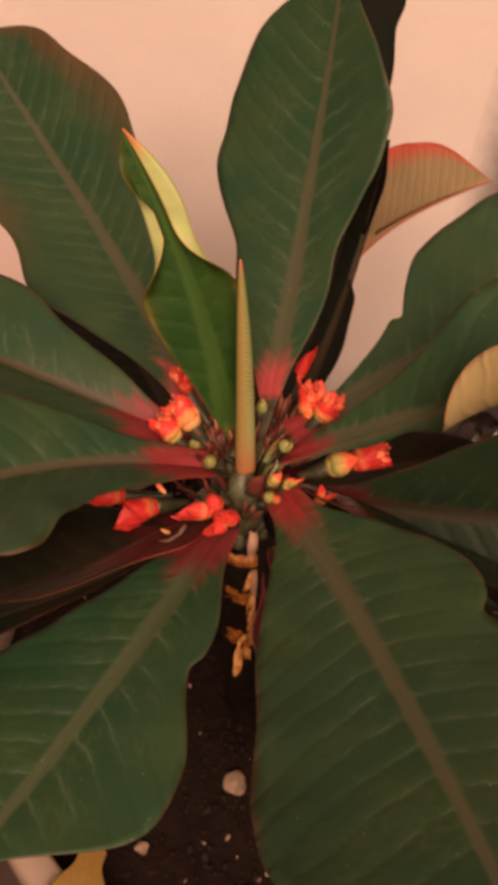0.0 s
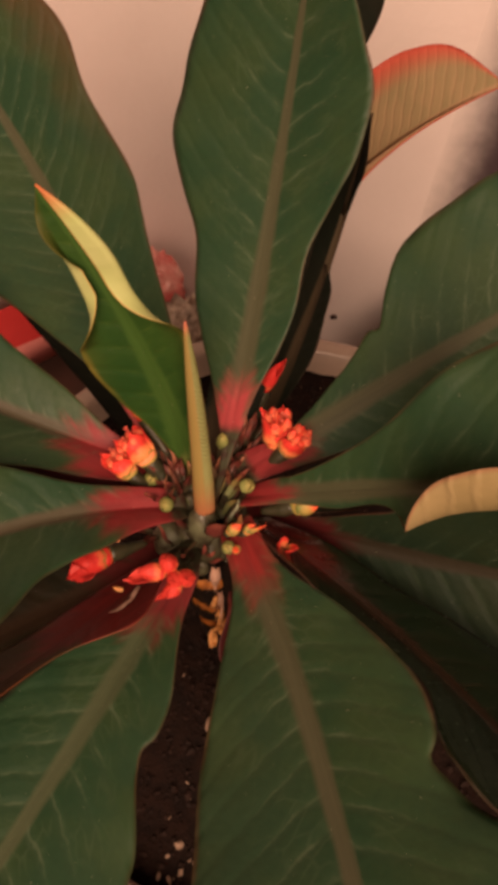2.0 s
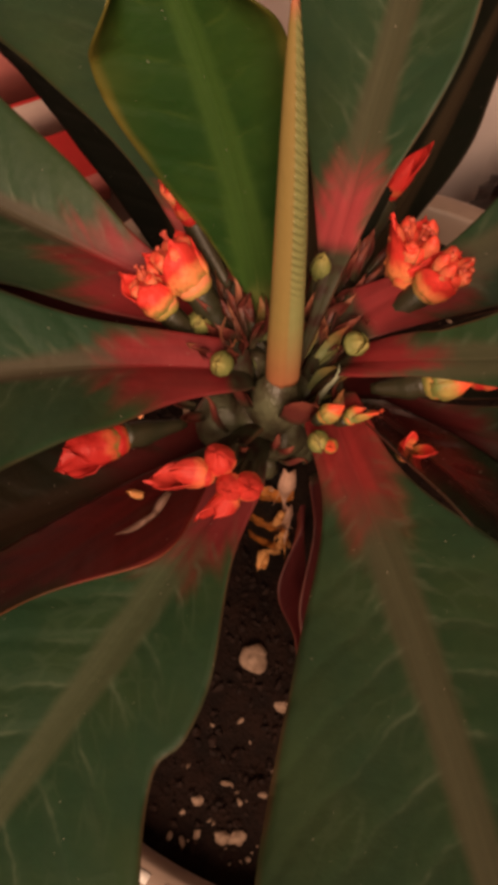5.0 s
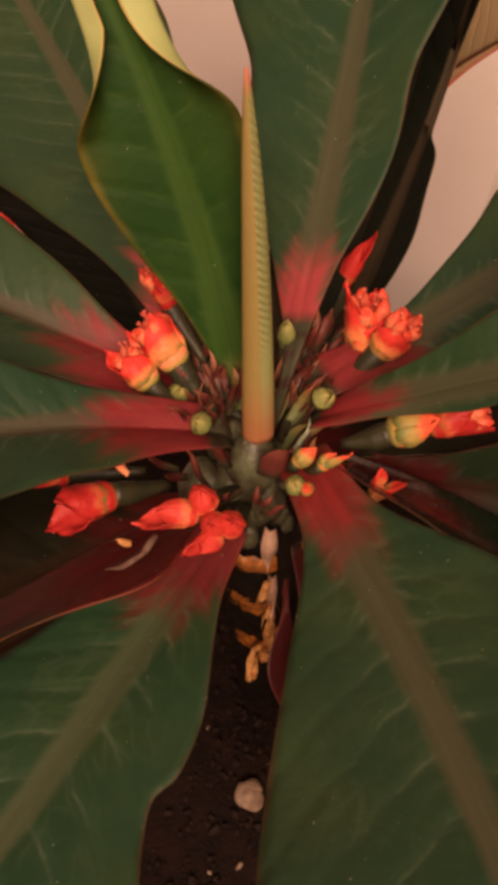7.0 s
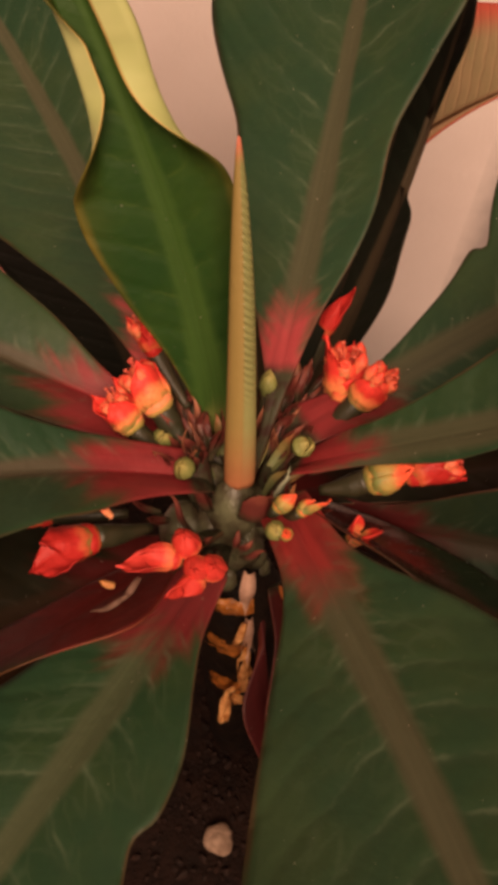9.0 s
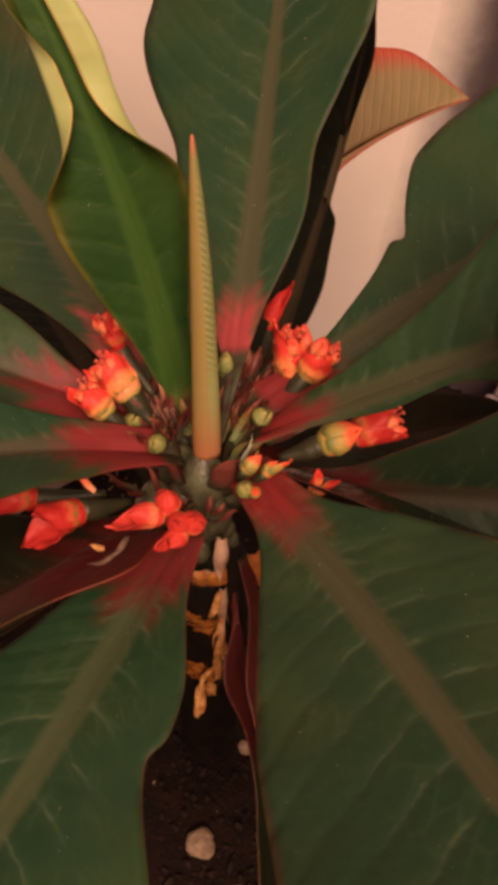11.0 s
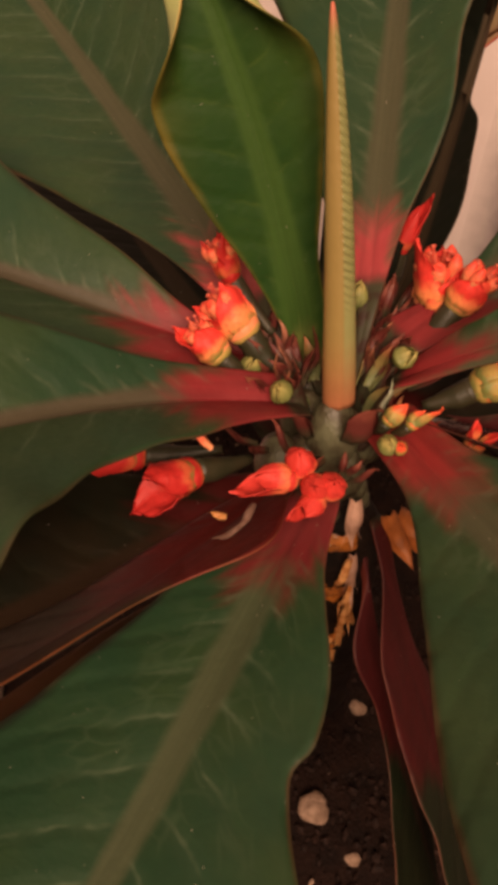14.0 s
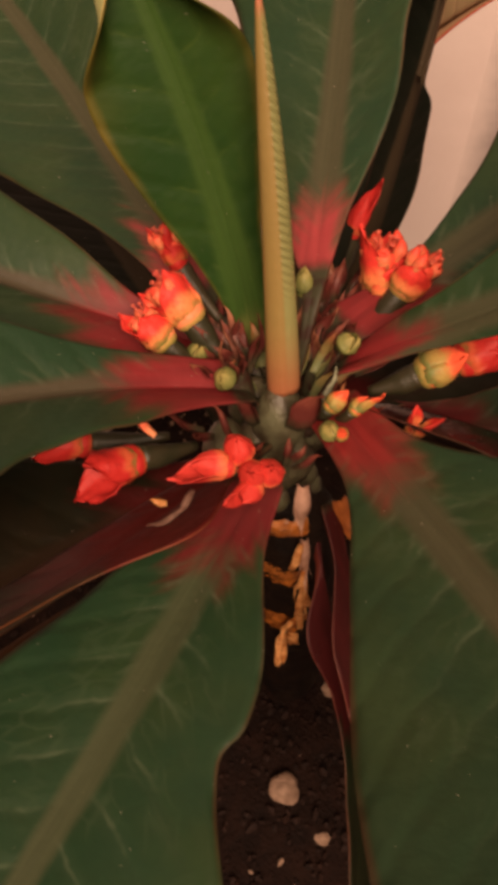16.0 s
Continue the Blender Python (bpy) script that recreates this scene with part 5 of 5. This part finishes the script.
# bright loose slivers of bark in a ragged strip down the front
for x, y, z, dx, length, width, n in ((0.0042, -0.0078, 0.3010, 0.05, 0.0075, 0.0011, 1), (0.0046, -0.0070, 0.2955, -0.10, 0.0080, 0.0013, 2), (0.0052, -0.0066, 0.2940, 0.22, 0.0085, 0.0008, 3),
                                      (0.0048, -0.0052, 0.2880, -0.05, 0.0070, 0.0009, 4), (0.0040, -0.0040, 0.2800, -0.20, 0.0085, 0.0012, 5), (0.0036, -0.0014, 0.2705, -0.10, 0.0110, 0.0017, 6),
                                      (0.0036, -0.0002, 0.2660, 0.05, 0.0110, 0.0015, 7), (0.0034, 0.0006, 0.2605, -0.02, 0.0105, 0.0014, 8),
                                      (0.0026, -0.0088, 0.3120, -0.10, 0.0120, 0.0012, 9), (0.0036, -0.0090, 0.3050, -0.04, 0.0125, 0.0009, 10), (0.0044, -0.0084, 0.2990, 0.10, 0.0110, 0.0008, 11)):
    bract(None, Vector((x + 0.0018, y - 0.0002, z - 0.0015)), (dx, 0.22, -1.0), Vector((0.1, -1, 0.1)), length, width * 0.62, 8, n + 60, flake_mat, "bark_flake")


# ---- things behind the pot ----
old = foot_to_tip("leaf_old_yellow", (0.22, 0.12, 0.03), (0.29, 0.18, 0.04), (0.18, 0.09, 0.03), 0.0, 1.0, 0.6, 0.1)
fallen = build_leaf("fallen_leaf", (-30.0, -37.0, 214.0), 262.0, 6.0, -12.0, -6.0, 42.0, 0.0, 8.0, 10.0, (4.0, 7.5, 9.5, 10.5, 10.0, 8.0, 5.0),
                    (4.0, 7.5, 9.5, 10.5, 10.0, 8.0, 5.0), (old, old), seed=71, petiole=False)
fallen.parent = None
tagged(fallen, "yellow fallen leaf lying over the pot rim", "leaf")
def carton():
    c = thing("carton", (-0.200, 0.266, 0.0), "red carton with white and pink printed bands, standing on the table", "box")
    c.rotation_euler = (0, 0, radians(38))
    part("carton_body", box_bm((0.20, 0.028, 0.150), (0, 0, 0.075), 0.002), box_red, c)
    part("pink_band", box_bm((0.1985, 0.0008, 0.026), (0, -0.0144, 0.0140)), box_pink, c, "pale pink printed band")
    part("white_band", box_bm((0.1985, 0.0008, 0.026), (0, -0.0144, 0.082)), box_white, c, "white printed band")
    part("pink_panel", box_bm((0.1985, 0.0008, 0.044), (0, -0.0144, 0.120)), box_pink, c, "pale pink printed panel")


carton()


def crumpled(name, at, size, seed, material, rough=0.25, flat=1.0):
    """A crumpled soft body, creased by stepped noise."""
    bm = bmesh.new()
    bmesh.ops.create_icosphere(bm, subdivisions=5, radius=1.0)
    off = Vector((seed, seed * 2.1, 0))
    for w in bm.verts:
        n = noise.noise(w.co * 1.6 + off) * 0.5 + abs(noise.noise(w.co * 4.5 + off)) * 0.55 + abs(noise.noise(w.co * 10 + off)) * 0.30 + abs(noise.noise(w.co * 19 + off)) * 0.12
        p = w.co * (1 + rough * (n - 0.3))
        w.co = Vector((p.x * size[0], p.y * size[1], max(p.z, -0.86) * size[2]))
    low = min(w.co.z for w in bm.verts)
    ob = part(name, bm, material, None)
    ob.location = (at[0], at[1], at[2] - low)
    return ob


def packet():
    p = thing("wrapped_packet", (-0.035, 0.300, 0.0), "red packet wrapped in crinkled clear film, standing on the table", "packet")
    a = crumpled("packet_body", (-0.020, 0.012, 0.0), (0.030, 0.018, 0.060), 3, box_pink_film, 0.32)
    a.parent = p
    b = crumpled("film_wrap", (0.012, -0.008, 0.0), (0.034, 0.024, 0.044), 8, film_mat, 0.85)
    b.parent = p


packet()
bag = crumpled("black_bag", (0.165, 0.285, 0.0), (0.055, 0.045, 0.062), 5, bag_mat, 0.5)
tagged(bag, "crumpled black plastic bag lying on the table", "bag")
lil_mat = plain("cloth_lilac_grey", (0.30, 0.24, 0.25), (0.22, 0.17, 0.18), 70.0, 0.7, 0.3)
lil = crumpled("crumpled_cloth", (0.225, 0.290, 0.0), (0.035, 0.04, 0.075), 9, lil_mat, 0.5)
tagged(lil, "crumpled lilac-grey cloth lying beside a black bag", "cloth")


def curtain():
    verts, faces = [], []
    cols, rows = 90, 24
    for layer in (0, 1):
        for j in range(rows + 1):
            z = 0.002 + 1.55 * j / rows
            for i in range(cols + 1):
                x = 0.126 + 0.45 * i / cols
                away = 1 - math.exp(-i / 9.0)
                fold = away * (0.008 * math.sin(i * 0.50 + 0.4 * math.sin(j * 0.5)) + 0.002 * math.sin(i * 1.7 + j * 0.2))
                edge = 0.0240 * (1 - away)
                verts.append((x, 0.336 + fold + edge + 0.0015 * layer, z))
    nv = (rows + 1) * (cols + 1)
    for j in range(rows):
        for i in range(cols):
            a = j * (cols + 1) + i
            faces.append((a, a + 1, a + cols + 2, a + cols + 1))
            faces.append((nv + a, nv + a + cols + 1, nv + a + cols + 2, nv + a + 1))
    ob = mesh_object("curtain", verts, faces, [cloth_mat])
    tagged(ob, "dark purplish cloth before the wall, with painted shade at its edge", "curtain")


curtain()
for x, z, r, n in ((0.084, 0.0150, 0.0030, 1), (0.0755, 0.0085, 0.0022, 2)):
    bm = bmesh.new()
    bmesh.ops.create_icosphere(bm, subdivisions=2, radius=r)
    for w in bm.verts:
        w.co *= 1 + 0.25 * noise.noise(w.co * 600 + Vector((n, 0, 0)))
        w.co.y *= 0.15
    spot = part("wall_stain", bm, stain_mat, None)
    spot.location = (x, WALL_Y - 0.0003, z)
    tagged(spot, "small dark brown stain on the plaster wall", "stain")
# four small white bars along the front of the rim's top
for k, (ang, w) in enumerate(((-112.5, 0.0045), (-108.3, 0.0042), (-104.3, 0.0042), (-101.2, 0.0026))):
    m = part("rim_mark", box_bm((w, 0.0025, 0.0004)), mark_mat, pot, "small white bar on the rim")
    a = radians(ang)
    m.matrix_basis = Matrix.Translation(((POT_R + 0.0040) * math.cos(a), (POT_R + 0.0040) * math.sin(a), RIM_Z + 0.0002)) @ Matrix.Rotation(a + math.pi / 2, 4, "Z")
